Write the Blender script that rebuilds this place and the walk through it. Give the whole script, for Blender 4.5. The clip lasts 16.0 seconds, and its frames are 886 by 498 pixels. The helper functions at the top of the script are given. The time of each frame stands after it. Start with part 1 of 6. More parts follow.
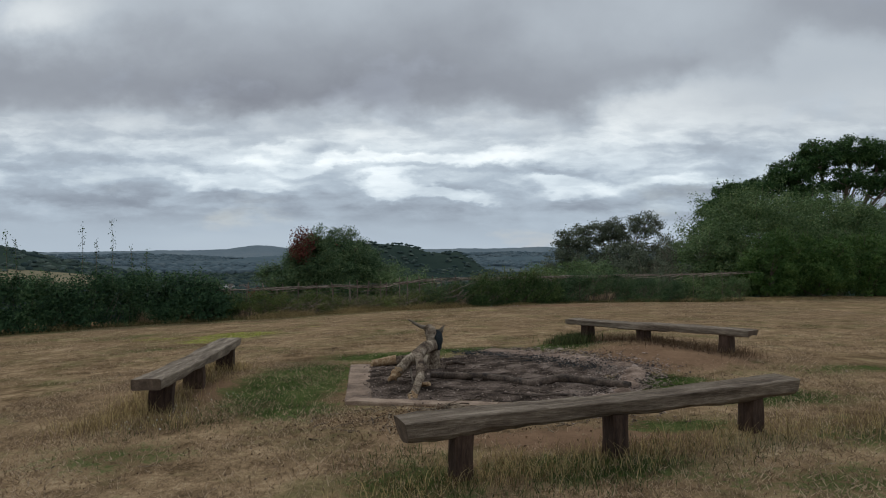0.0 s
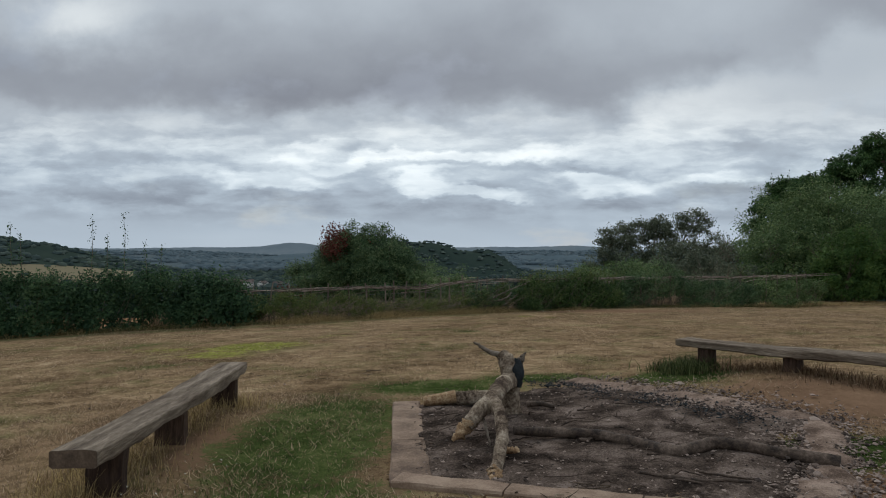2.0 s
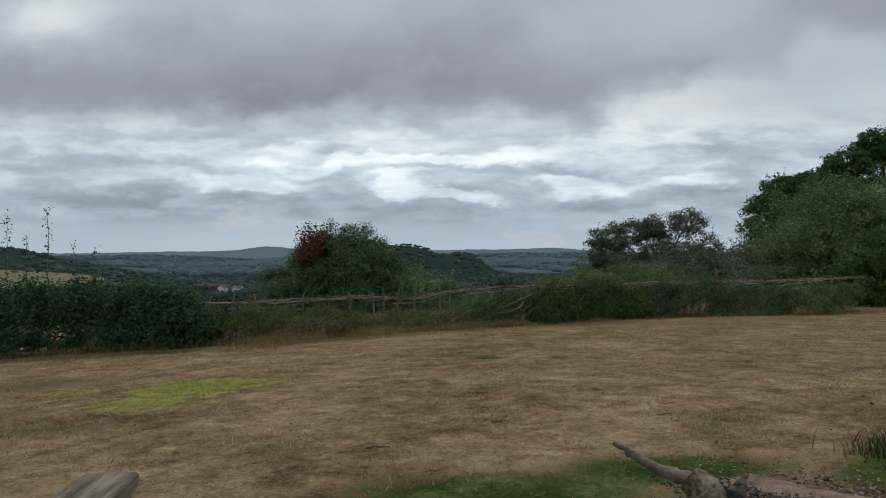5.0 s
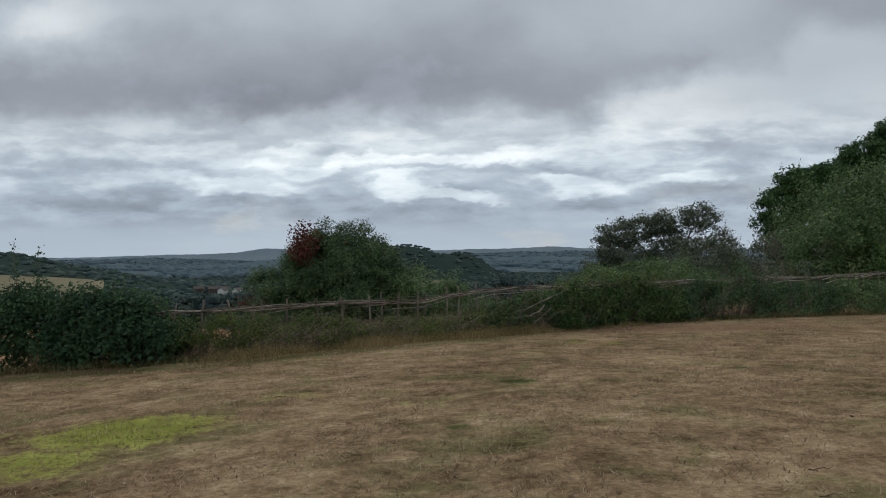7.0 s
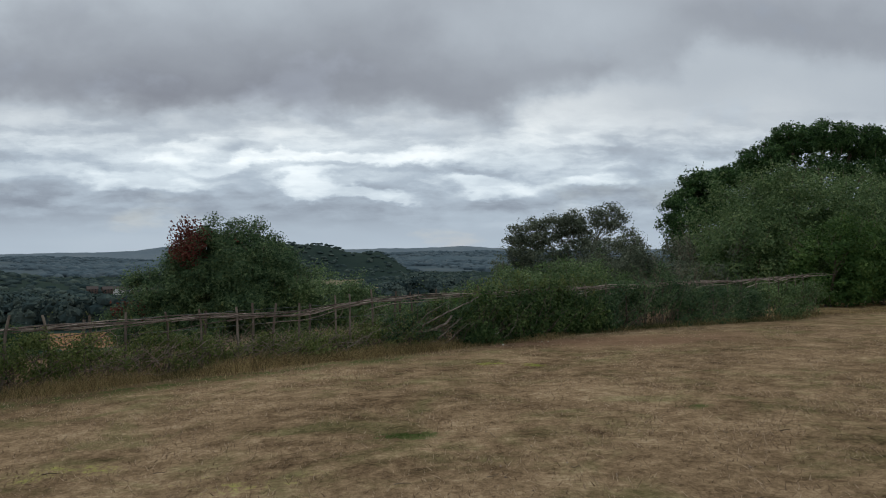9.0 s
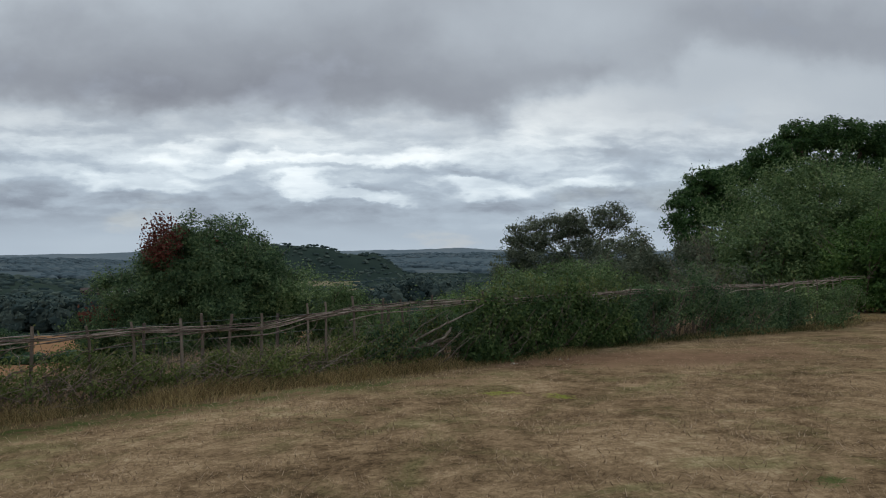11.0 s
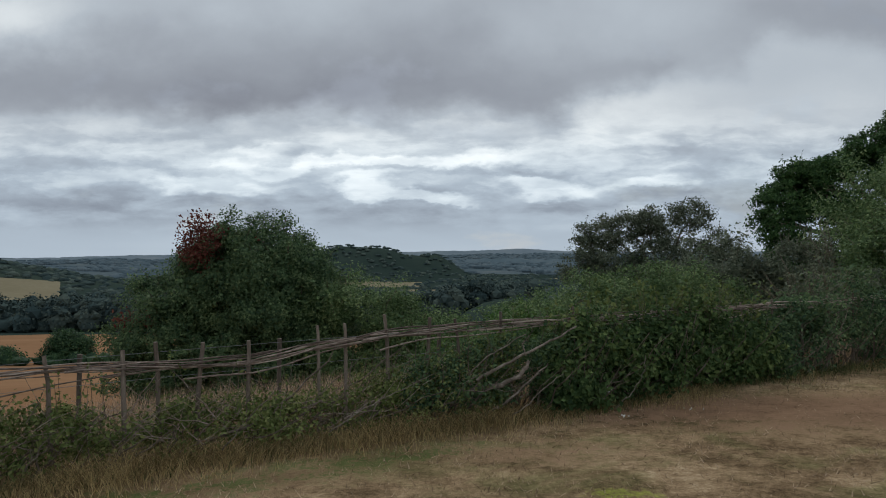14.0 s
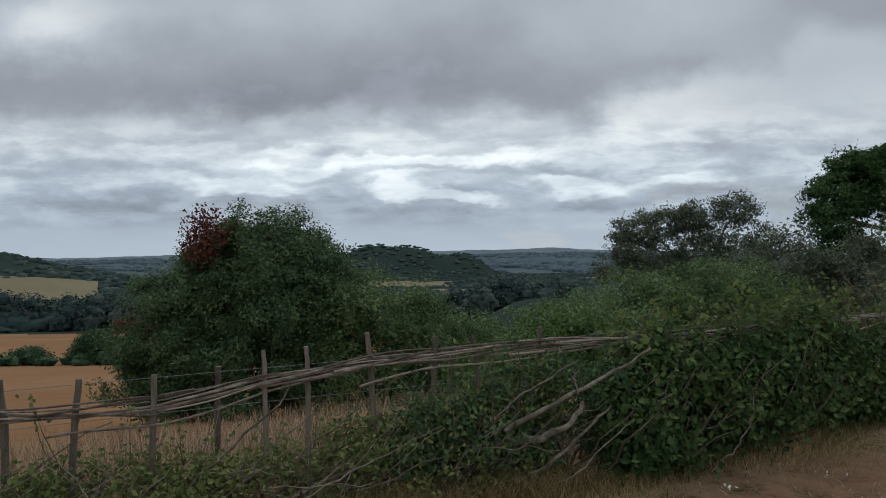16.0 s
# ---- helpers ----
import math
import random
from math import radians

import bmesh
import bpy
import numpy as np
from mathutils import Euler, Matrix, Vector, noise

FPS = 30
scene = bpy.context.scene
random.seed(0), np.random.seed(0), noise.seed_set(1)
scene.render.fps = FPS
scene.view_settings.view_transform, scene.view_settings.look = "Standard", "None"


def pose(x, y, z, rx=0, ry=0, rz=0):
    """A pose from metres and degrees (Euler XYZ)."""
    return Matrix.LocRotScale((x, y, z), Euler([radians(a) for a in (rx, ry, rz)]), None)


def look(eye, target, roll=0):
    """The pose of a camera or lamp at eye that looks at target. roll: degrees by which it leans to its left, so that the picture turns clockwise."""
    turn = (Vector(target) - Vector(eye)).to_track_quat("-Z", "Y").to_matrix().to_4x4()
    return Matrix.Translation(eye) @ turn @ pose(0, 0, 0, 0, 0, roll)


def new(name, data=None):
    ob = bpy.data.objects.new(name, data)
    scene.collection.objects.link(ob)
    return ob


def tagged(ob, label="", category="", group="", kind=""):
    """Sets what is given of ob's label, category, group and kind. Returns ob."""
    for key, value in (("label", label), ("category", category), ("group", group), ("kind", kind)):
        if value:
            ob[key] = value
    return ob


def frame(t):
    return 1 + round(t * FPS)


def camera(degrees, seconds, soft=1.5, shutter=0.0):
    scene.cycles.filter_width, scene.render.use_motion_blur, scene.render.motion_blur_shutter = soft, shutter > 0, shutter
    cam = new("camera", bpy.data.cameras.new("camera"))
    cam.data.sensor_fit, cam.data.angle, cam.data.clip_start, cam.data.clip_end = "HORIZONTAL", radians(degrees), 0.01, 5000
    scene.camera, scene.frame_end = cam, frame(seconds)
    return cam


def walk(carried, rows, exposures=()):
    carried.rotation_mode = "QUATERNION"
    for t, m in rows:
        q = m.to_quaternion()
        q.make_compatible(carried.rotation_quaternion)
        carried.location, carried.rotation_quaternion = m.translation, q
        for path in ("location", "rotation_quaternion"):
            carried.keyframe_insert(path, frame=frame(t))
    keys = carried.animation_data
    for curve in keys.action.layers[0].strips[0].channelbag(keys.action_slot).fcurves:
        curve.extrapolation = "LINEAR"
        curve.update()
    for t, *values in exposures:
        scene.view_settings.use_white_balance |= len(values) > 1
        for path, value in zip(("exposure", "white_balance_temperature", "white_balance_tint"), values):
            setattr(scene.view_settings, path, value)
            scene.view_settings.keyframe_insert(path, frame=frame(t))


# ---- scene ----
cam = camera(66.7, 16.0, 1.0)
METRES, EYE, TILT, LEAN, TURN = 19.0, 1.5, -1.6, -1.9, 0.0
ROWS = [
    (0.0, 0.0, 0.0, 0.0, 0.04, 1.53, 1.68),
    (0.5, -0.0034, 0.0351, -0.0027, 0.15, 1.6, 1.64),
    (1.0, -0.0095, 0.0688, -0.0027, 2.5, 1.61, 1.59),
    (1.5, -0.0172, 0.0995, 0.0003, 2.48, 1.75, 1.27),
    (2.0, -0.0242, 0.1325, 0.0028, 2.73, 1.45, 1.32),
    (2.5, -0.0312, 0.1604, 0.0026, 2.64, 1.83, 1.65),
    (3.0, -0.0365, 0.1901, 0.001, 2.52, 1.92, 1.69),
    (3.5, -0.0451, 0.2221, 0.0025, 1.39, 1.78, 1.34),
    (4.0, -0.051, 0.2524, 0.0055, 0.69, 1.73, 1.77),
    (6.5, -0.0744, 0.4113, 0.0054, 0.93, 1.5, 1.58),
    (7.0, -0.0727, 0.4423, 0.0053, 0.81, 1.64, 2.37),
    (7.5, -0.0708, 0.4724, 0.0059, -0.44, 1.75, 2.39),
    (8.0, -0.066, 0.502, 0.0073, -1.41, 1.68, 1.72),
    (8.5, -0.0571, 0.5338, 0.0098, -4.11, 1.52, 2.0),
    (9.0, -0.0517, 0.5667, 0.0097, -6.68, 1.28, 2.28),
    (11.5, -0.0363, 0.7178, 0.0088, -7.02, 1.45, 2.23),
    (12.0, -0.0342, 0.7464, 0.0087, -6.04, 1.53, 2.42),
    (12.5, -0.0328, 0.7759, 0.0105, -3.34, 1.65, 2.18),
    (13.0, -0.031, 0.8054, 0.0118, -1.82, 1.46, 2.06),
    (13.5, -0.0268, 0.8354, 0.0104, -1.47, 1.57, 2.26),
    (14.0, -0.0241, 0.8643, 0.0113, -1.78, 1.69, 2.17),
    (14.5, -0.0209, 0.8956, 0.0118, -1.72, 1.58, 2.14),
    (15.0, -0.0183, 0.9268, 0.0127, -0.4, 1.56, 1.96),
    (15.5, -0.0166, 0.9571, 0.0123, 0.37, 1.42, 2.05),
    (16.0, -0.0132, 0.9876, 0.0098, 0.78, 1.72, 2.29),
]
walk(cam, [(t, pose(0, 0, EYE, TILT, LEAN, TURN) @ pose(METRES * x, METRES * y, METRES * z, 90 + pitch, roll, yaw)) for t, x, y, z, yaw, pitch, roll in ROWS],
     [(0.0, 0.0), (16.0, 0.0)])


# ---- node helpers ----
class Nodes:
    """A short way to write a node tree."""

    def __init__(self, tree):
        self.tree = tree
        tree.nodes.clear()

    def add(self, kind, **inputs):
        return self.tree.nodes.new(kind)

    def link(self, value, socket):
        if isinstance(value, bpy.types.NodeSocket):
            self.tree.links.new(value, socket)
        elif isinstance(value, (tuple, list)) and len(value) == 3 and socket.type == "RGBA":
            socket.default_value = (*value, 1)
        else:
            socket.default_value = value

    def math(self, op, a, b=0.0, c=0.0, clamp=False):
        n = self.add("ShaderNodeMath")
        n.operation, n.use_clamp = op, clamp
        for v, s in zip((a, b, c), n.inputs):
            self.link(v, s)
        return n.outputs[0]

    def noise(self, vector, scale, detail=4.0, rough=0.55, distortion=0.0):
        n = self.add("ShaderNodeTexNoise")
        self.link(vector, n.inputs["Vector"])
        n.inputs["Scale"].default_value, n.inputs["Detail"].default_value = scale, detail
        n.inputs["Roughness"].default_value, n.inputs["Distortion"].default_value = rough, distortion
        return n.outputs[0]

    def ramp(self, value, *stops):
        n = self.add("ShaderNodeValToRGB")
        self.link(value, n.inputs[0])
        e = n.color_ramp.elements
        while len(e) < len(stops):
            e.new(0.5)
        for el, (p, c) in zip(e, stops):
            el.position = p
            el.color = (*c, 1) if isinstance(c, (tuple, list)) else (c, c, c, 1)
        return n.outputs[0]

    def mix(self, fac, a, b, blend="MIX"):
        n = self.add("ShaderNodeMix")
        n.data_type, n.blend_type = "RGBA", blend
        self.link(fac, n.inputs["Factor"])
        self.link(a, n.inputs[6])
        self.link(b, n.inputs[7])
        return n.outputs[2]

    def xyz(self, x, y, z=0.0):
        n = self.add("ShaderNodeCombineXYZ")
        for v, s in zip((x, y, z), n.inputs):
            self.link(v, s)
        return n.outputs[0]

    def step(self, value, lo, hi):
        n = self.add("ShaderNodeMapRange")
        n.interpolation_type = "SMOOTHSTEP"
        self.link(value, n.inputs[0])
        n.inputs[1].default_value, n.inputs[2].default_value = lo, hi
        return n.outputs[0]


# ---- world: overcast sky with broken cloud ----
SUN_EL, SUN_AZ = 42.0, -8.0  # degrees; azimuth from +y towards +x
world = bpy.data.worlds.new("overcast_sky")
scene.world = world
world.use_nodes = True
w = Nodes(world.node_tree)
coord = w.add("ShaderNodeTexCoord").outputs["Generated"]
sep = w.add("ShaderNodeSeparateXYZ")
w.link(coord, sep.inputs[0])
ahead = w.math("MAXIMUM", w.math("ABSOLUTE", sep.outputs[1]), 0.25)
u = w.math("DIVIDE", sep.outputs[0], ahead)
v = w.math("DIVIDE", w.math("MAXIMUM", sep.outputs[2], 0.0), ahead)
# the cloud is bent at three sizes, so that no edge runs smooth
flat = w.math("DIVIDE", v, w.math("ADD", w.math("MULTIPLY", v, 0.9), 0.5))


def two(scale_u, scale_v, lift, detail, rough=0.55):
    """Two unlike noises over the sky."""
    n = w.add("ShaderNodeTexNoise")
    w.link(w.xyz(w.math("MULTIPLY", u, scale_u), w.math("MULTIPLY", flat, scale_v), lift), n.inputs["Vector"])
    n.inputs["Scale"].default_value, n.inputs["Detail"].default_value, n.inputs["Roughness"].default_value = 1.0, detail, rough
    split = w.add("ShaderNodeSeparateColor")
    w.link(n.outputs["Color"], split.inputs[0])
    return split.outputs[0], split.outputs[1]


big, big_b = two(1.9, 4.6, 2.3, 3)
mid, mid_b = two(5.5, 8.5, 4.6, 5)
small, small_b = two(15.0, 22.0, 8.3, 6, 0.6)
wu = w.math("ADD", u, w.math("ADD", w.math("MULTIPLY_ADD", mid, 0.18, -0.09), w.math("MULTIPLY_ADD", small, 0.07, -0.035)))
wv = w.math("ADD", v, w.math("ADD", w.math("MULTIPLY_ADD", mid_b, 0.09, -0.045), w.math("MULTIPLY_ADD", small_b, 0.034, -0.017)))


def blob(cx, cy, rx, ry, sharp=2.0):
    """A soft ellipse of the cloud layer at (cx, cy) of the sky ahead."""
    a = w.math("POWER", w.math("ABSOLUTE", w.math("DIVIDE", w.math("SUBTRACT", wu, cx), rx)), 2)
    b = w.math("POWER", w.math("ABSOLUTE", w.math("DIVIDE", w.math("SUBTRACT", wv, cy), ry)), sharp)
    return w.math("POWER", 2.718, w.math("MULTIPLY", w.math("ADD", a, b), -1.0))


def total(rows, make):
    out = None
    for row in rows:
        k = w.math("MULTIPLY", make(*row[:4]), row[4])
        out = k if out is None else w.math("ADD", out, k)
    return out


air = w.step(v, 0.012, 0.07)  # the lowest air is even and pale
light = w.ramp(v, (0.0, 0.43), (0.035, 0.40), (0.06, 0.35), (0.10, 0.42), (0.16, 0.46), (0.22, 0.45), (0.40, 0.42))
light = w.math("ADD", light, w.math("MULTIPLY_ADD", big, 0.20, -0.10))
streak = w.noise(w.xyz(w.math("MULTIPLY", u, 5.0), w.math("MULTIPLY", v, 42.0), 1.7), 1.0, 4, 0.5, 0.3)
light = w.math("ADD", light, w.math("MULTIPLY", w.math("MULTIPLY_ADD", streak, 0.26, -0.13), w.math("MULTIPLY", air, w.math("SUBTRACT", 1.0, w.step(v, 0.13, 0.24)))))
light = w.math("ADD", light, w.math("MULTIPLY", w.math("MULTIPLY_ADD", small, 0.14, -0.07), w.math("MULTIPLY", air, w.math("SUBTRACT", 1.0, w.step(v, 0.14, 0.24)))))
# soft glow where the cloud is thin
light = w.math("ADD", light, total((
    (0.0, 0.125, 0.34, 0.035, 0.13), (-0.02, 0.172, 0.26, 0.030, 0.10), (0.24, 0.185, 0.12, 0.05, 0.13), (-0.60, 0.345, 0.11, 0.040, 0.22), (0.36, 0.21, 0.10, 0.07, 0.08),
    (-0.60, 0.155, 0.20, 0.030, 0.08), (0.66, 0.20, 0.12, 0.05, 0.08), (0.42, 0.335, 0.12, 0.06, 0.06)), blob))
# lit heads of low cumulus, with firm edges
heads = total(((-0.29, 0.098, 0.085, 0.020, 1.0), (-0.22, 0.128, 0.10, 0.010, 0.6), (-0.235, 0.150, 0.045, 0.012, 0.6), (-0.02, 0.132, 0.17, 0.010, 0.8), (-0.07, 0.088, 0.035, 0.016, 1.0), (0.03, 0.080, 0.075, 0.013, 1.0),
               (0.20, 0.094, 0.05, 0.018, 1.0), (0.335, 0.100, 0.075, 0.014, 0.8), (0.10, 0.145, 0.09, 0.010, 0.5), (-0.50, 0.095, 0.10, 0.012, 0.4), (-0.08, 0.108, 0.10, 0.008, 0.5), (0.52, 0.125, 0.08, 0.010, 0.5),
               (0.14, 0.108, 0.06, 0.008, 0.4)), blob)
light = w.math("ADD", light, w.math("MULTIPLY", w.step(heads, 0.25, 0.70), 0.20))
# torn small cloud between them
low_air = w.math("MULTIPLY", air, w.math("SUBTRACT", 1.0, w.step(v, 0.15, 0.24)))
tuft = w.noise(w.xyz(w.math("MULTIPLY_ADD", small, 0.5, w.math("MULTIPLY", u, 8.0)), w.math("MULTIPLY_ADD", small_b, 0.7, w.math("MULTIPLY", v, 30.0)), 6.1), 1.0, 5, 0.55, 0.0)
light = w.math("ADD", light, w.math("MULTIPLY", w.math("MULTIPLY_ADD", w.step(tuft, 0.36, 0.64), 0.18, -0.09), low_air))
fine = w.noise(w.xyz(w.math("MULTIPLY", u, 26.0), w.math("MULTIPLY", v, 66.0), 3.4), 1.0, 4, 0.55, 0.0)
light = w.math("ADD", light, w.math("MULTIPLY", w.math("MULTIPLY_ADD", fine, 0.16, -0.08), low_air))
# darker undersides and the clear gaps between
light = w.math("SUBTRACT", light, w.math("MULTIPLY", air, total((
    (-0.22, 0.076, 0.10, 0.014, 0.10), (0.0, 0.100, 0.06, 0.012, 0.10), (0.01, 0.058, 0.16, 0.012, 0.08), (0.29, 0.074, 0.14, 0.016, 0.13), (0.15, 0.120, 0.10, 0.007, 0.16), (-0.225, 0.136, 0.035, 0.006, 0.16),
    (-0.50, 0.070, 0.22, 0.010, 0.07), (-0.42, 0.125, 0.10, 0.010, 0.06), (0.39, 0.148, 0.06, 0.012, 0.12), (0.50, 0.085, 0.14, 0.014, 0.08), (0.19, 0.175, 0.05, 0.030, 0.07)), blob)))
# the great dark sheet overhead, with a ragged lower edge
reach = w.math("DIVIDE", w.math("ADD", wu, 0.8), 1.7, clamp=True)
edge = w.ramp(reach, (0.0, 0.23), (0.09, 0.212), (0.205, 0.205), (0.29, 0.183), (0.335, 0.212), (0.43, 0.195), (0.51, 0.208), (0.575, 0.196), (0.64, 0.225), (0.69, 0.255), (0.76, 0.275), (0.81, 0.325), (1.0, 0.29))
over = w.math("SUBTRACT", wv, edge)
sheet = w.math("MULTIPLY", w.step(over, -0.030, 0.034), w.math("MULTIPLY_ADD", w.step(u, 0.05, 0.40), -0.35, 0.96))
tone = w.ramp(w.math("MULTIPLY", w.math("ADD", over, 0.03), 2.0), (0.0, 0.26), (0.08, 0.15), (0.16, 0.15), (0.26, 0.24), (0.40, 0.32), (1.0, 0.44))
tone = w.math("ADD", tone, w.math("ADD", w.math("MULTIPLY_ADD", big_b, 0.36, -0.18), w.math("MULTIPLY_ADD", mid, 0.24, -0.12)))
tone = w.math("ADD", tone, total(((-0.62, 0.34, 0.13, 0.045, 0.34), (-0.40, 0.36, 0.20, 0.03, 0.06), (0.36, 0.33, 0.10, 0.06, 0.10)), blob))
tone = w.math("SUBTRACT", tone, total(((0.35, 0.275, 0.05, 0.016, 0.10), (0.58, 0.345, 0.20, 0.05, 0.07), (-0.30, 0.225, 0.22, 0.025, 0.05)), blob))
light = w.math("ADD", w.math("MULTIPLY", light, w.math("SUBTRACT", 1.0, sheet)), w.math("MULTIPLY", tone, sheet))
light = w.math("MAXIMUM", light, 0.06)
cloud = w.ramp(light, (0.06, (0.200, 0.216, 0.255)), (0.25, (0.295, 0.325, 0.370)), (0.42, (0.412, 0.460, 0.512)),
               (0.62, (0.645, 0.692, 0.722)), (0.85, (0.93, 0.95, 0.94)))
cloud = w.mix(w.math("SUBTRACT", 1.0, w.step(v, 0.10, 0.22)), cloud, w.mix(1.0, cloud, (0.945, 1.0, 1.045), "MULTIPLY"))
sky = w.add("ShaderNodeTexSky")
sky.sky_type, sky.sun_disc = "NISHITA", False
sky.sun_elevation, sky.sun_rotation = radians(SUN_EL), radians(SUN_AZ)
blue = w.mix(1.0, sky.outputs[0], (0.09, 0.09, 0.09), "MULTIPLY")
cover = w.mix(w.step(mid, 0.28, 0.42), blue, cloud)
cover = w.mix(0.88, cover, cloud)
back = w.add("ShaderNodeBackground")
w.link(cover, back.inputs[0])
back.inputs[1].default_value = 1.1
w.tree.links.new(back.outputs[0], w.add("ShaderNodeOutputWorld").inputs[0])

sun = new("sun", bpy.data.lights.new("sun", "SUN"))
sun.data.energy, sun.data.angle, sun.data.color = 0.8, radians(30), (1.0, 0.97, 0.92)
sun.matrix_world = look((0, 0, 0), (-math.sin(radians(SUN_AZ)) * math.cos(radians(SUN_EL)), -math.cos(radians(SUN_AZ)) * math.cos(radians(SUN_EL)), -math.sin(radians(SUN_EL))))
sun.location = (0, 30, 60)


# ---- materials ----
def surface(name, colours, scale=6.0, fine=45.0, rough=0.9, bump=0.4, depth=0.01, island=0.0, each=0.0, stretch=(1, 1, 1), thin=0.0, spec=0.3, punch=1.0):
    """A matt surface whose colour drifts through colours at two scales, with relief; island and each vary it by leaf or by piece."""
    m = bpy.data.materials.new(name)
    m.use_nodes = True
    n = Nodes(m.node_tree)
    place = n.add("ShaderNodeTexCoord").outputs["Object"]
    mp = n.add("ShaderNodeMapping")
    n.link(place, mp.inputs[0])
    mp.inputs["Scale"].default_value = stretch
    a = n.noise(mp.outputs[0], scale, 5, 0.6, 0.2)
    b = n.noise(mp.outputs[0], fine, 5, 0.65)
    value = n.math("ADD", n.math("MULTIPLY", a, 0.65), n.math("MULTIPLY", b, 0.35))
    if island:
        rnd = n.add("ShaderNodeNewGeometry").outputs["Random Per Island"]
        value = n.math("ADD", value, n.math("MULTIPLY_ADD", rnd, island, -island / 2))
    if each:
        rnd = n.add("ShaderNodeObjectInfo").outputs["Random"]
        value = n.math("ADD", value, n.math("MULTIPLY_ADD", rnd, each, -each / 2))
    if punch != 1.0:
        value = n.math("MULTIPLY_ADD", value, punch, 0.5 - 0.5 * punch)
    k = len(colours)
    colour = n.ramp(value, *[(0.28 + 0.44 * i / max(k - 1, 1), c) for i, c in enumerate(colours)])
    p = n.add("ShaderNodeBsdfPrincipled")
    n.link(colour, p.inputs["Base Color"])
    p.inputs["Roughness"].default_value, p.inputs["Specular IOR Level"].default_value = rough, spec
    if bump:
        bm_ = n.add("ShaderNodeBump")
        bm_.inputs["Strength"].default_value, bm_.inputs["Distance"].default_value = bump, depth
        n.link(value if not (island or each) else b, bm_.inputs["Height"])
        n.link(bm_.outputs[0], p.inputs["Normal"])
    out = n.add("ShaderNodeOutputMaterial")
    if thin:
        t = n.add("ShaderNodeBsdfTranslucent")
        n.link(colour, t.inputs[0])
        s = n.add("ShaderNodeMixShader")
        s.inputs[0].default_value = thin
        n.tree.links.new(p.outputs[0], s.inputs[1])
        n.tree.links.new(t.outputs[0], s.inputs[2])
        n.tree.links.new(s.outputs[0], out.inputs[0])
    else:
        n.tree.links.new(p.outputs[0], out.inputs[0])
    return m


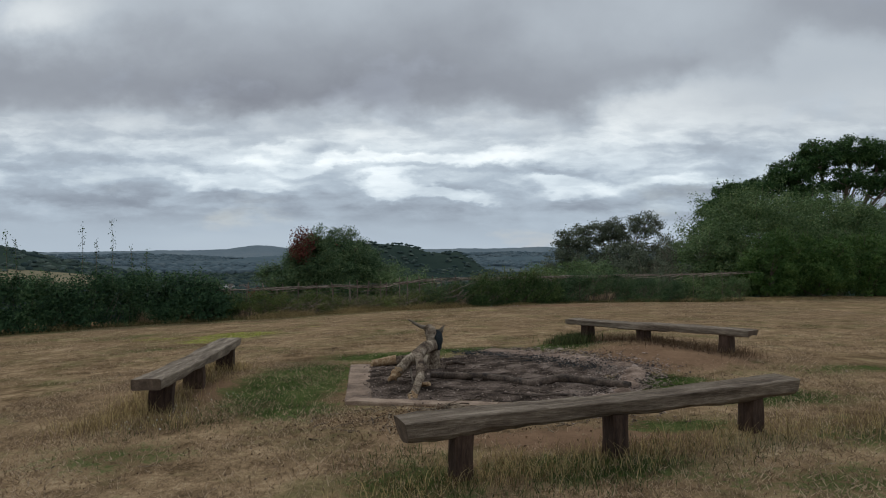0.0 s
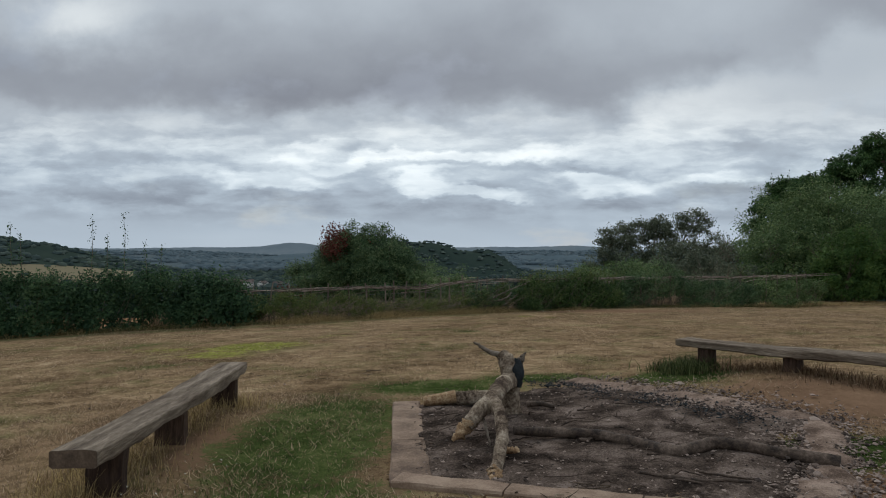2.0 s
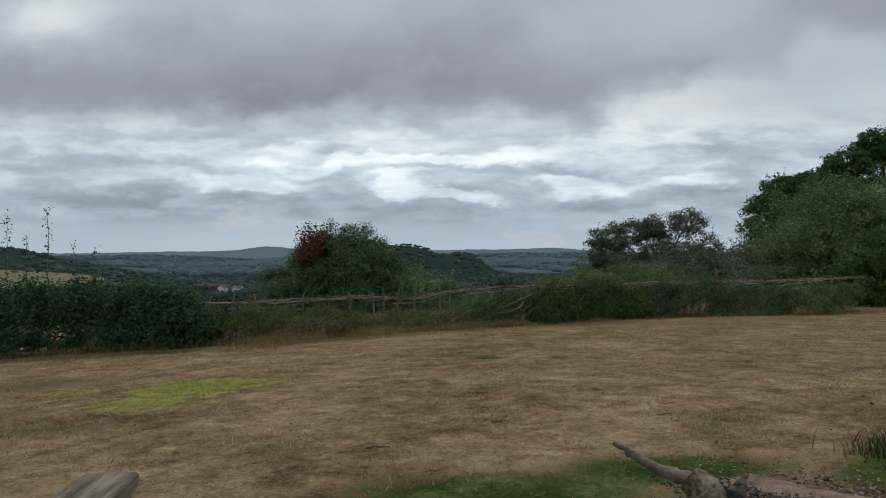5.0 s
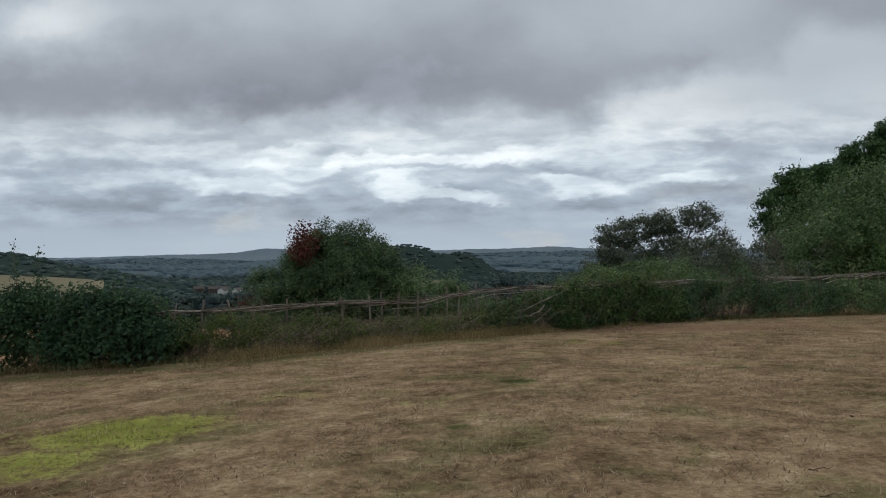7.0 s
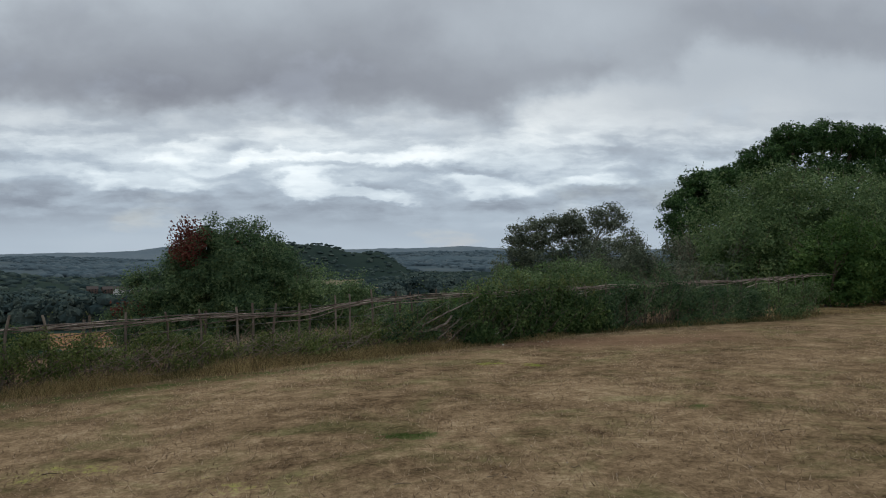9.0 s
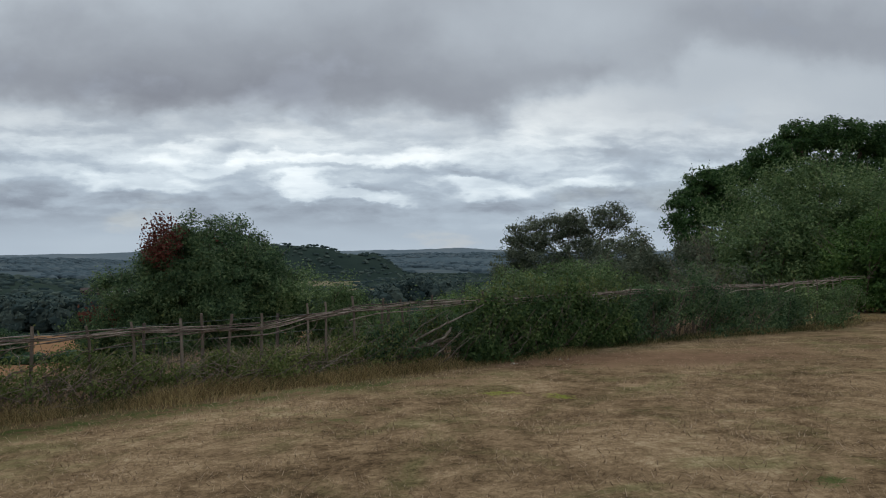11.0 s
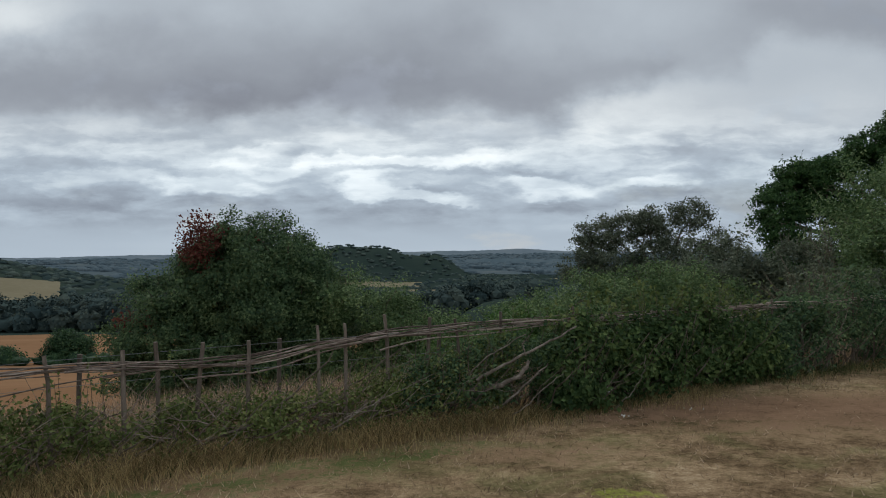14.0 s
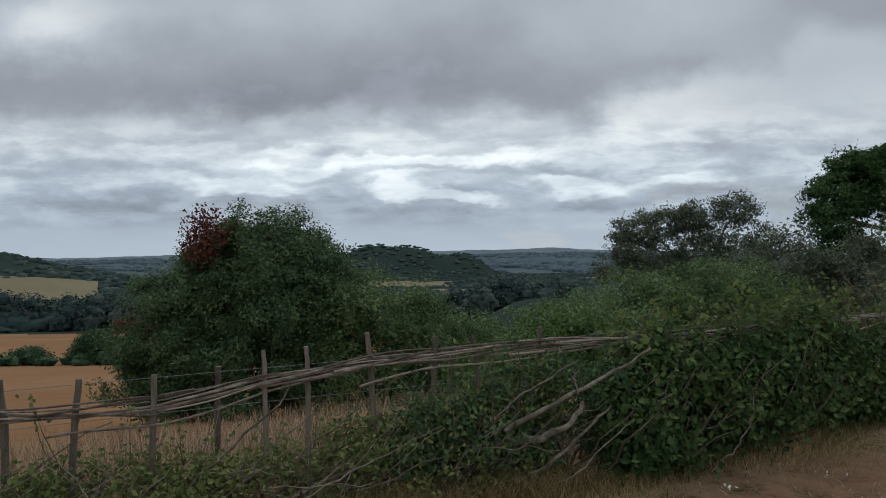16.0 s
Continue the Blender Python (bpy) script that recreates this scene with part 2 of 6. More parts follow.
def meadow_surface():
    """Parched short turf: straw, brown thatch and earth, with green where the cover map says."""
    m = bpy.data.materials.new("parched_meadow")
    m.use_nodes = True
    n = Nodes(m.node_tree)
    place = n.add("ShaderNodeTexCoord").outputs["Object"]
    mp = n.add("ShaderNodeMapping")
    n.link(place, mp.inputs[0])
    mp.inputs["Scale"].default_value = (0.95, 1.05, 1)
    drift = n.noise(mp.outputs[0], 0.6, 5, 0.6, 0.4)
    patch = n.noise(mp.outputs[0], 3.2, 6, 0.7, 0.3)
    grain = n.noise(place, 19, 6, 0.75, 0.3)
    fleck = n.noise(place, 110, 4, 0.7)
    mixv = n.math("ADD", n.math("ADD", n.math("MULTIPLY", drift, 0.20), n.math("MULTIPLY", patch, 0.32)),
                  n.math("ADD", n.math("MULTIPLY", grain, 0.27), n.math("MULTIPLY", fleck, 0.21)))
    straw = n.ramp(mixv, (0.40, (0.059, 0.039, 0.022)), (0.455, (0.149, 0.100, 0.057)), (0.505, (0.254, 0.173, 0.100)), (0.555, (0.369, 0.262, 0.155)), (0.63, (0.619, 0.487, 0.321)))
    olive = n.ramp(mixv, (0.38, (0.041, 0.045, 0.017)), (0.50, (0.139, 0.137, 0.056)), (0.64, (0.308, 0.289, 0.131)))
    tint = n.noise(mp.outputs[0], 0.9, 6, 0.72, 0.5)
    straw = n.mix(n.math("MULTIPLY", n.step(tint, 0.47, 0.68), 0.65), straw, olive)
    att = n.add("ShaderNodeAttribute")
    att.attribute_name = "cover"
    sp = n.add("ShaderNodeSeparateColor")
    n.link(att.outputs["Color"], sp.inputs[0])
    wob = n.math("MULTIPLY_ADD", n.math("ADD", patch, grain), 1.3, -1.3)
    green = n.ramp(mixv, (0.41, (0.014, 0.022, 0.007)), (0.47, (0.034, 0.052, 0.015)), (0.52, (0.066, 0.090, 0.027)), (0.60, (0.17, 0.165, 0.075)))
    lime = n.ramp(mixv, (0.40, (0.100, 0.113, 0.026)), (0.51, (0.244, 0.256, 0.056)), (0.64, (0.500, 0.472, 0.150)))
    earth = n.ramp(mixv, (0.34, (0.092, 0.058, 0.037)), (0.50, (0.216, 0.134, 0.083)), (0.66, (0.317, 0.207, 0.132)))

    def where(s):
        return n.step(n.math("ADD", s, n.math("MULTIPLY", wob, n.step(s, 0.02, 0.3))), 0.30, 0.62)
    c = n.mix(where(sp.outputs[1]), straw, earth)
    c = n.mix(where(sp.outputs[0]), c, green)
    c = n.mix(where(sp.outputs[2]), c, lime)
    p = n.add("ShaderNodeBsdfPrincipled")
    n.link(c, p.inputs["Base Color"])
    p.inputs["Roughness"].default_value, p.inputs["Specular IOR Level"].default_value = 1.0, 0.0
    bu = n.add("ShaderNodeBump")
    bu.inputs["Strength"].default_value, bu.inputs["Distance"].default_value = 0.7, 0.022
    n.link(n.math("ADD", n.math("ADD", n.math("MULTIPLY", patch, 0.35), n.math("MULTIPLY", grain, 0.6)), n.math("MULTIPLY", fleck, 0.2)), bu.inputs["Height"])
    n.link(bu.outputs[0], p.inputs["Normal"])
    n.tree.links.new(p.outputs[0], n.add("ShaderNodeOutputMaterial").inputs[0])
    return m


MEADOW = meadow_surface()
ROUGH_GRASS = surface("rough_dry_grass", ((0.137, 0.098, 0.049), (0.355, 0.247, 0.123), (0.519, 0.377, 0.198)), 0.8, 14, 0.95, 0.6, 0.06, spec=0.0, punch=1.4)
STUBBLE = surface("stubble_field", ((0.23, 0.125, 0.066), (0.28, 0.158, 0.086), (0.34, 0.20, 0.112)), 0.05, 0.6, 0.95, 0.3, 0.1, spec=0.0)
PALE_FIELD = surface("ripe_field", ((0.19, 0.165, 0.105), (0.23, 0.20, 0.130), (0.27, 0.238, 0.16)), 0.01, 0.2, 0.95, 0, spec=0.0)
# dark green country, its base colour shifted bluish to stand in for haze
COUNTRY = surface("haze_tinted_valley_floor", ((0.026, 0.042, 0.037), (0.038, 0.056, 0.047), (0.056, 0.076, 0.058)), 0.004, 0.05, 0.95, 0, spec=0.0)
WEATHERED = surface("weathered_timber", ((0.052, 0.037, 0.026), (0.125, 0.094, 0.068), (0.215, 0.170, 0.126), (0.36, 0.295, 0.225)), 3.2, 22, 0.9, 1.0, 0.014, each=0.10, stretch=(0.55, 4, 4), spec=0.15, punch=1.4)
END_GRAIN = surface("sawn_end_grain", ((0.045, 0.032, 0.024), (0.12, 0.085, 0.06), (0.22, 0.16, 0.115)), 14, 70, 0.9, 0.6, 0.006)
POST_WOOD = surface("damp_post_timber", ((0.025, 0.014, 0.010), (0.062, 0.037, 0.025), (0.116, 0.072, 0.051)), 8, 40, 0.9, 0.8, 0.01, each=0.15, stretch=(4, 4, 0.5), punch=1.5)
BARK = surface("grey_bark", ((0.055, 0.042, 0.032), (0.15, 0.118, 0.09), (0.28, 0.235, 0.185)), 7, 38, 0.93, 0.9, 0.015, punch=1.6)
PALE_BARK = surface("peeled_pale_bark", ((0.055, 0.037, 0.026), (0.165, 0.122, 0.087), (0.31, 0.245, 0.18), (0.50, 0.42, 0.325)), 5, 45, 0.92, 1.0, 0.016, spec=0.1, punch=2.2)
DARK_LOG = surface("scorched_branch", ((0.024, 0.017, 0.013), (0.080, 0.056, 0.041), (0.18, 0.132, 0.10)), 8, 45, 0.85, 0.9, 0.012, punch=1.8)
CHAR = surface("charred_wood", ((0.006, 0.008, 0.009), (0.014, 0.018, 0.020), (0.03, 0.036, 0.04)), 16, 70, 0.75, 0.9, 0.01)
TORN = surface("torn_orange_wood", ((0.15, 0.08, 0.04), (0.34, 0.215, 0.115), (0.54, 0.41, 0.26)), 20, 80, 0.9, 0.8, 0.01, punch=1.4)
ASH = surface("ash_and_charcoal_bed", ((0.024, 0.019, 0.016), (0.070, 0.053, 0.043), (0.144, 0.110, 0.090), (0.252, 0.198, 0.166)), 3.2, 60, 1.0, 1.0, 0.025, spec=0.0, punch=1.9)
CONCRETE = surface("pink_weathered_concrete", ((0.12, 0.080, 0.056), (0.25, 0.172, 0.120), (0.37, 0.27, 0.195)), 5, 60, 0.93, 0.6, 0.008, each=0.14, punch=1.5)
RUBBLE = surface("pinkish_rubble", ((0.063, 0.047, 0.039), (0.196, 0.144, 0.115), (0.391, 0.305, 0.253)), 4, 40, 0.95, 0.8, 0.012, island=0.55)
GREY_STEM = surface("pale_grey_stem", ((0.081, 0.065, 0.050), (0.184, 0.151, 0.121), (0.333, 0.287, 0.235)), 9, 45, 0.9, 0.6, 0.006, punch=1.6)
STICK = surface("dead_sticks", ((0.06, 0.042, 0.028), (0.17, 0.125, 0.085), (0.33, 0.26, 0.18)), 10, 50, 0.93, 0.5, 0.004, island=0.5)
DEAD_LEAF = surface("dead_brown_leaves", ((0.120, 0.074, 0.043), (0.240, 0.156, 0.094), (0.408, 0.288, 0.180)), 10, 50, 0.9, 0, island=0.8)
STRAW = surface("dry_grass_blades", ((0.189, 0.128, 0.081), (0.366, 0.261, 0.169), (0.566, 0.429, 0.292)), 1.2, 6, 0.9, 0, island=0.9, thin=0.40)
REED = surface("long_bleached_grass", ((0.167, 0.118, 0.054), (0.320, 0.235, 0.106), (0.564, 0.432, 0.214)), 1.2, 6, 0.9, 0, island=0.8, thin=0.45)
GREEN_BLADE = surface("green_grass_blades", ((0.032, 0.046, 0.014), (0.072, 0.098, 0.030), (0.150, 0.165, 0.066)), 1.5, 6, 0.85, 0, island=0.8, thin=0.3)
LIME_BLADE = surface("yellowing_grass_blades", ((0.127, 0.127, 0.040), (0.253, 0.253, 0.081), (0.414, 0.380, 0.161)), 1.5, 6, 0.85, 0, island=0.8, thin=0.3)
ROD = surface("hazel_rods", ((0.094, 0.070, 0.057), (0.237, 0.182, 0.147), (0.450, 0.369, 0.306)), 6, 40, 0.75, 0.5, 0.004, each=0.3, stretch=(0.6, 4, 4), punch=1.4)
STAKE = surface("grey_hazel_stake", ((0.075, 0.058, 0.045), (0.165, 0.132, 0.105), (0.29, 0.24, 0.19)), 7, 40, 0.85, 0.5, 0.004, each=0.25, stretch=(4, 4, 0.6))
WIRE = surface("galvanised_wire", ((0.16, 0.165, 0.17), (0.26, 0.265, 0.27)), 20, 90, 0.5, 0)


def foliage(name, dark, mid, pale):
    """Leaf surface whose tone drifts from spray to spray and from leaf to leaf."""
    return surface(name, (dark, mid, pale), 1.1, 6.0, 0.6, 0, island=0.30, thin=0.32, spec=0.10)


LEAF_DARK = foliage("dark_hedge_leaves", (0.021, 0.048, 0.028), (0.051, 0.104, 0.049), (0.119, 0.190, 0.084))
LEAF_BRAMBLE = foliage("bramble_leaves", (0.025, 0.051, 0.021), (0.069, 0.121, 0.041), (0.185, 0.249, 0.086))
LEAF_SCRUB = foliage("thin_scrub_leaves", (0.058, 0.088, 0.027), (0.142, 0.182, 0.059), (0.297, 0.318, 0.120))
LEAF_THORN = foliage("hawthorn_leaves", (0.029, 0.061, 0.035), (0.087, 0.148, 0.068), (0.217, 0.294, 0.134))
LEAF_OLIVE = foliage("olive_bush_leaves", (0.047, 0.084, 0.034), (0.116, 0.186, 0.075), (0.260, 0.332, 0.139))
LEAF_BRIGHT = foliage("fresh_green_leaves", (0.027, 0.065, 0.018), (0.075, 0.147, 0.039), (0.172, 0.252, 0.075))
LEAF_OAK = foliage("oak_leaves", (0.019, 0.046, 0.019), (0.051, 0.107, 0.034), (0.113, 0.193, 0.066))
LEAF_WILLOW = foliage("dull_willow_leaves", (0.050, 0.069, 0.043), (0.114, 0.136, 0.090), (0.229, 0.253, 0.169))
LEAF_SHOOT = foliage("pale_young_leaves", (0.068, 0.096, 0.029), (0.132, 0.172, 0.056), (0.232, 0.264, 0.100))
LEAF_RED = foliage("red_autumn_leaves", (0.062, 0.022, 0.018), (0.150, 0.050, 0.038), (0.230, 0.105, 0.075))
# canopy green greyed towards blue, a painted stand-in for valley haze
FAR_LEAF = surface("haze_tinted_valley_canopy", ((0.040, 0.062, 0.062), (0.067, 0.093, 0.086), (0.109, 0.137, 0.114)), 0.02, 0.4, 0.95, 0.4, 0.5, island=0.45, spec=0.0)
# far woods and fields: blue distance haze mixed into the base colours
FAR_WOOD = surface("haze_tinted_distant_woods", ((0.086, 0.122, 0.142), (0.108, 0.146, 0.166), (0.138, 0.172, 0.186)), 0.01, 0.1, 1.0, 0, island=0.35, spec=0.0)
FAR_COUNTRY = surface("haze_tinted_far_country", ((0.054, 0.084, 0.098), (0.082, 0.114, 0.130), (0.112, 0.140, 0.150), (0.18, 0.195, 0.18)), 0.006, 0.03, 1.0, 0, spec=0.0)
# aerial haze is painted into both ridge colours, paler and bluer for the farther
RIDGE_1 = surface("haze_tinted_ridge", ((0.074, 0.108, 0.128), (0.102, 0.140, 0.160), (0.150, 0.180, 0.188)), 0.006, 0.03, 1.0, 0, spec=0.0)
RIDGE_2 = surface("haze_paled_far_ridge", ((0.130, 0.170, 0.198), (0.165, 0.206, 0.234), (0.21, 0.24, 0.25)), 0.004, 0.02, 1.0, 0, spec=0.0)
HOUSE_WALL = surface("white_render", ((0.62, 0.60, 0.56), (0.76, 0.74, 0.70)), 0.6, 6, 0.9, 0)
BRICK_WALL = surface("red_brick_wall", ((0.10, 0.07, 0.058), (0.15, 0.10, 0.08)), 0.6, 6, 0.9, 0)
ROOF = surface("brown_tile_roof", ((0.085, 0.068, 0.062), (0.14, 0.112, 0.10)), 0.6, 6, 0.9, 0)
PANE = surface("dark_window", ((0.02, 0.024, 0.03), (0.035, 0.04, 0.05)), 2, 6, 0.2, 0)
FLOWER = surface("white_flowers", ((0.62, 0.62, 0.56), (0.78, 0.78, 0.72)), 20, 60, 0.9, 0)


# ---- lie of the land ----
HX = np.array([-60, -30, -14, -10, -6.4, -5.0, -3.0, -1.5, -0.8, 0.2, 1.3, 3.5, 6.7, 8.3, 11.0, 14.0, 21.0, 40.0, 70.0])
HY = np.array([19.0, 20.6, 21.4, 21.4, 21.3, 21.7, 22.6, 23.25, 23.55, 23.95, 24.4, 25.7, 27.3, 28.1, 29.5, 32.0, 33.4, 35.0, 36.0])


def hedge_y(x):
    return np.interp(x, HX, HY)


def smooth(a, b, v):
    t = np.clip((v - a) / (b - a), 0, 1)
    return t * t * (3 - 2 * t)


def bell(x, y, cx, cy, rx, ry):
    return np.exp(-((x - cx) / rx) ** 2 - ((y - cy) / ry) ** 2)


def land(x, y):
    """Height of the ground: a gently tilted hilltop field, a slope beyond the hedge, a wide valley and hills."""
    x, y = np.asarray(x, float), np.asarray(y, float)
    a, b = np.clip(x, -14, 14), np.clip(y, -8, 30)
    z = 0.04615 * a - 0.00229 * b - 0.000965 * b * b - 0.000618 * a * b - 0.00174 * a * a
    z = z + 0.17 * bell(x, y, 2.9, 9.7, 1.5, 1.5) + 0.07 * bell(x, y, -3.0, 8.3, 0.7, 2.2)
    s = (y - hedge_y(x)) * 0.92
    drop = np.interp(s, [0, 2, 6, 22, 60, 180, 300, 600, 1000, 6000], [0, 0.1, 0.8, 4.0, 9.3, 21.0, 30.5, 49, 60, 62])
    gentle = 1 - 0.5 * smooth(4, 16, x) * (1 - smooth(80, 260, s))
    z = z - drop * gentle
    z = z + 69 * bell(x, y, -735, 900, 290, 210) + 68 * bell(x, y, -200, 1560, 80, 160) + 62 * bell(x, y, -80, 1570, 80, 160) + 46 * bell(x, y, 38, 1590, 55, 150)
    far = smooth(1500, 4200, np.hypot(x, y)) * smooth(-200, 400, y)
    return z + far * (22 + 16 * np.sin(x * 0.0021 + 1.0) + 9 * np.sin(x * 0.0053 + y * 0.001))


def gz(x, y):
    return float(land(x, y))


# ---- mesh helpers ----
class Bag:
    """Vertices and faces gathered into one mesh."""

    def __init__(self):
        self.v, self.f, self.n = [], [], 0

    def put(self, verts, faces):
        verts = np.asarray(verts, float).reshape(-1, 3)
        faces = np.asarray(faces, int)
        self.v.append(verts)
        self.f.append(faces + self.n)
        self.n += len(verts)
        return self

    def mesh(self, name, materials, flat=True, index=None):
        me = bpy.data.meshes.new(name)
        verts = np.concatenate(self.v)
        loops = np.concatenate([f.reshape(-1) for f in self.f])
        sizes = np.concatenate([np.full(len(f), f.shape[1]) for f in self.f])
        me.vertices.add(len(verts))
        me.vertices.foreach_set("co", verts.astype(np.float32).ravel())
        me.loops.add(len(loops))
        me.loops.foreach_set("vertex_index", loops.astype(np.int32))
        me.polygons.add(len(sizes))
        me.polygons.foreach_set("loop_start", np.concatenate([[0], np.cumsum(sizes)[:-1]]).astype(np.int32))
        for m in materials:
            me.materials.append(m)
        if index is not None:
            me.polygons.foreach_set("material_index", np.asarray(index, np.int32))
        me.polygons.foreach_set("use_smooth", np.full(len(sizes), not flat))
        me.update(calc_edges=True)
        me.validate()
        return me


def part(name, bag, material, parent=None, label="", flat=True):
    """One mesh object, under a thing or a part."""
    ob = new(name, bag.mesh(name, [material], flat))
    if parent is not None:
        ob.parent = parent
    if label:
        ob["label"] = label
    return ob


def thing(name, label, category, place=None, group="", kind=""):
    ob = new(name)
    ob.empty_display_size = 0.2
    if place is not None:
        ob.location = place
    return tagged(ob, label, category, group, kind)


def ball_ways(rng, n):
    d = rng.normal(size=(n, 3))
    return d / np.linalg.norm(d, axis=1)[:, None]


def tube(bag, pts, radii, sides=6, rng=None, lump=0.0, cap=True):
    """A tapered round member along pts."""
    pts = np.asarray(pts, float)
    radii = np.broadcast_to(np.asarray(radii, float), (len(pts),))
    t = np.gradient(pts, axis=0)
    t /= np.linalg.norm(t, axis=1)[:, None] + 1e-9
    ref = np.array([0, 0, 1.0]) if abs(t[:, 2]).mean() < 0.8 else np.array([1.0, 0, 0])
    a = np.cross(t, ref)
    a /= np.linalg.norm(a, axis=1)[:, None] + 1e-9
    b = np.cross(t, a)
    ang = np.arange(sides) * 2 * np.pi / sides
    r = radii[:, None] * np.ones((1, sides))
    if rng is not None and lump:
        r = r * (1 + rng.normal(0, lump, r.shape))
    v = pts[:, None] + r[..., None] * (np.cos(ang)[None, :, None] * a[:, None] + np.sin(ang)[None, :, None] * b[:, None])
    k = len(pts)
    i, j = np.meshgrid(np.arange(k - 1), np.arange(sides), indexing="ij")
    f = np.stack([i * sides + j, i * sides + (j + 1) % sides, (i + 1) * sides + (j + 1) % sides, (i + 1) * sides + j], -1).reshape(-1, 4)
    bag.put(v.reshape(-1, 3), f)
    if cap:
        for e, p in ((0, pts[0]), (k - 1, pts[-1])):
            ring = v[e]
            fan = np.stack([np.full(sides, sides), np.arange(sides), (np.arange(sides) + 1) % sides], -1)
            bag.put(np.vstack([ring, p[None]]), fan[:, ::-1] if e == 0 else fan)
    return bag


def bent(a, b, n, rng, wobble, sag=0.0):
    """A wavering line from a to b."""
    a, b = np.asarray(a, float), np.asarray(b, float)
    s = np.linspace(0, 1, n)[:, None]
    p = a + (b - a) * s
    w_ = np.cumsum(rng.normal(0, wobble, (n, 3)), axis=0)
    w_ -= w_[0] + (w_[-1] - w_[0]) * s
    p = p + w_
    p[:, 2] -= sag * np.sin(np.pi * s[:, 0])
    return p


def leaves(bag, rng, at, size, spread=0.35, slim=0.6, face=None, plain=False):
    """A folded leaf blade at each of the places; face: the way that each leans its upper side."""
    n = len(at)
    if n == 0:
        return bag
    nor = ball_ways(rng, n)
    if face is not None:
        nor = nor * 0.75 + face / (np.linalg.norm(face, axis=1)[:, None] + 1e-9)
        nor /= np.linalg.norm(nor, axis=1)[:, None] + 1e-9
    way = np.cross(nor, ball_ways(rng, n))
    way /= np.linalg.norm(way, axis=1)[:, None] + 1e-9
    side = np.cross(nor, way)
    s = (size * (1 + rng.uniform(-spread, spread, n)))[:, None]
    if plain:
        v = np.stack([at - way * s * 0.5 + side * s * 0.42, at + way * s * 0.62, at - way * s * 0.5 - side * s * 0.42], 1)
        return bag.put(v.reshape(-1, 3), np.arange(n * 3).reshape(-1, 3))
    mid = at + nor * s * 0.10
    v = np.stack([at - way * s * 0.5, mid + side * s * 0.5 * slim, at + way * s * 0.5, mid - side * s * 0.5 * slim], 1)
    return bag.put(v.reshape(-1, 3), np.arange(n * 4).reshape(-1, 4))


def lumpy(way, seed):
    return np.array([noise.fractal(Vector(d) * 2.2 + Vector((seed, seed * 0.7, 0)), 0.9, 2.1, 4) for d in way])


def clumps(rng, centre, radii, n, seed=0.0, low=-0.35, ragged=0.22, inner=0.62, bough=7):
    """Centres of leaf clumps through the outer part of a lumpy crown."""
    boughs = max(n // bough, 5)
    lead = ball_ways(rng, boughs * 2)
    lead = lead[lead[:, 2] > low][:boughs]
    own = rng.integers(0, len(lead), n)
    way = lead[own] + rng.normal(0, 0.19, (n, 3))
    way /= np.linalg.norm(way, axis=1)[:, None]
    reach_ = rng.uniform(0.84, 1.06, len(lead))[own]
    r = inner + (1.0 - inner) * rng.uniform(0, 1, n) ** 0.45
    r = r * reach_ * (1 + ragged * lumpy(way, seed))
    return np.asarray(centre) + way * r[:, None] * np.asarray(radii)


def around(rng, centres, each, radius, flat=0.8):
    """Leaf places scattered about clump centres."""
    d = np.clip(rng.normal(0, 1, (len(centres), each, 3)), -1.7, 1.7) * radius * np.array([1, 1, flat])
    return (centres[:, None] + d).reshape(-1, 3)


def sprays(bag, rng, centres, each, radius, size, o, centre=None, radii=(1, 1, 1), flat=0.75, plain=False):
    """Leaves in rounded sprays about the centres, turned outward and up, so that each spray is lit from above."""
    n = len(centres)
    r = radius * rng.uniform(0.6, 1.35, (n, 1, 1))
    d = ball_ways(rng, n * each).reshape(n, each, 3) * rng.uniform(0.35, 1.15, (n, each, 1)) * r * 1.35 * np.array([1, 1, flat])
    at = centres[:, None] + d
    face = d / (radius * 1.3) + np.array([0, 0, 0.55])
    if centre is not None:
        face = face + 0.6 * ((centres - np.asarray(centre)) / np.asarray(radii))[:, None]
    at, face = at.reshape(-1, 3), face.reshape(-1, 3)
    ok = at[:, 2] > land(at[:, 0], at[:, 1]) + 0.02
    return leaves(bag, rng, at[ok] - o, size, face=face[ok], plain=plain)


def shoots(bag, rng, starts, ways, length, size, every=0.06, stem=None, r=0.006):
    """Straight young shoots with leaves along them."""
    for p, d in zip(starts, ways):
        k = length * rng.uniform(0.5, 1.2)
        m = max(int(k / every), 3)
        line = p + d * (np.linspace(0, 1, m)[:, None] * k) + rng.normal(0, k * 0.012, (m, 3)).cumsum(0)
        if stem is not None:
            tube(stem, line[:: max(m // 4, 1)], np.linspace(r, r * 0.3, len(line[:: max(m // 4, 1)])), 3, cap=False)
        leaves(bag, rng, line + rng.normal(0, size * 0.5, line.shape), size)
    return bag


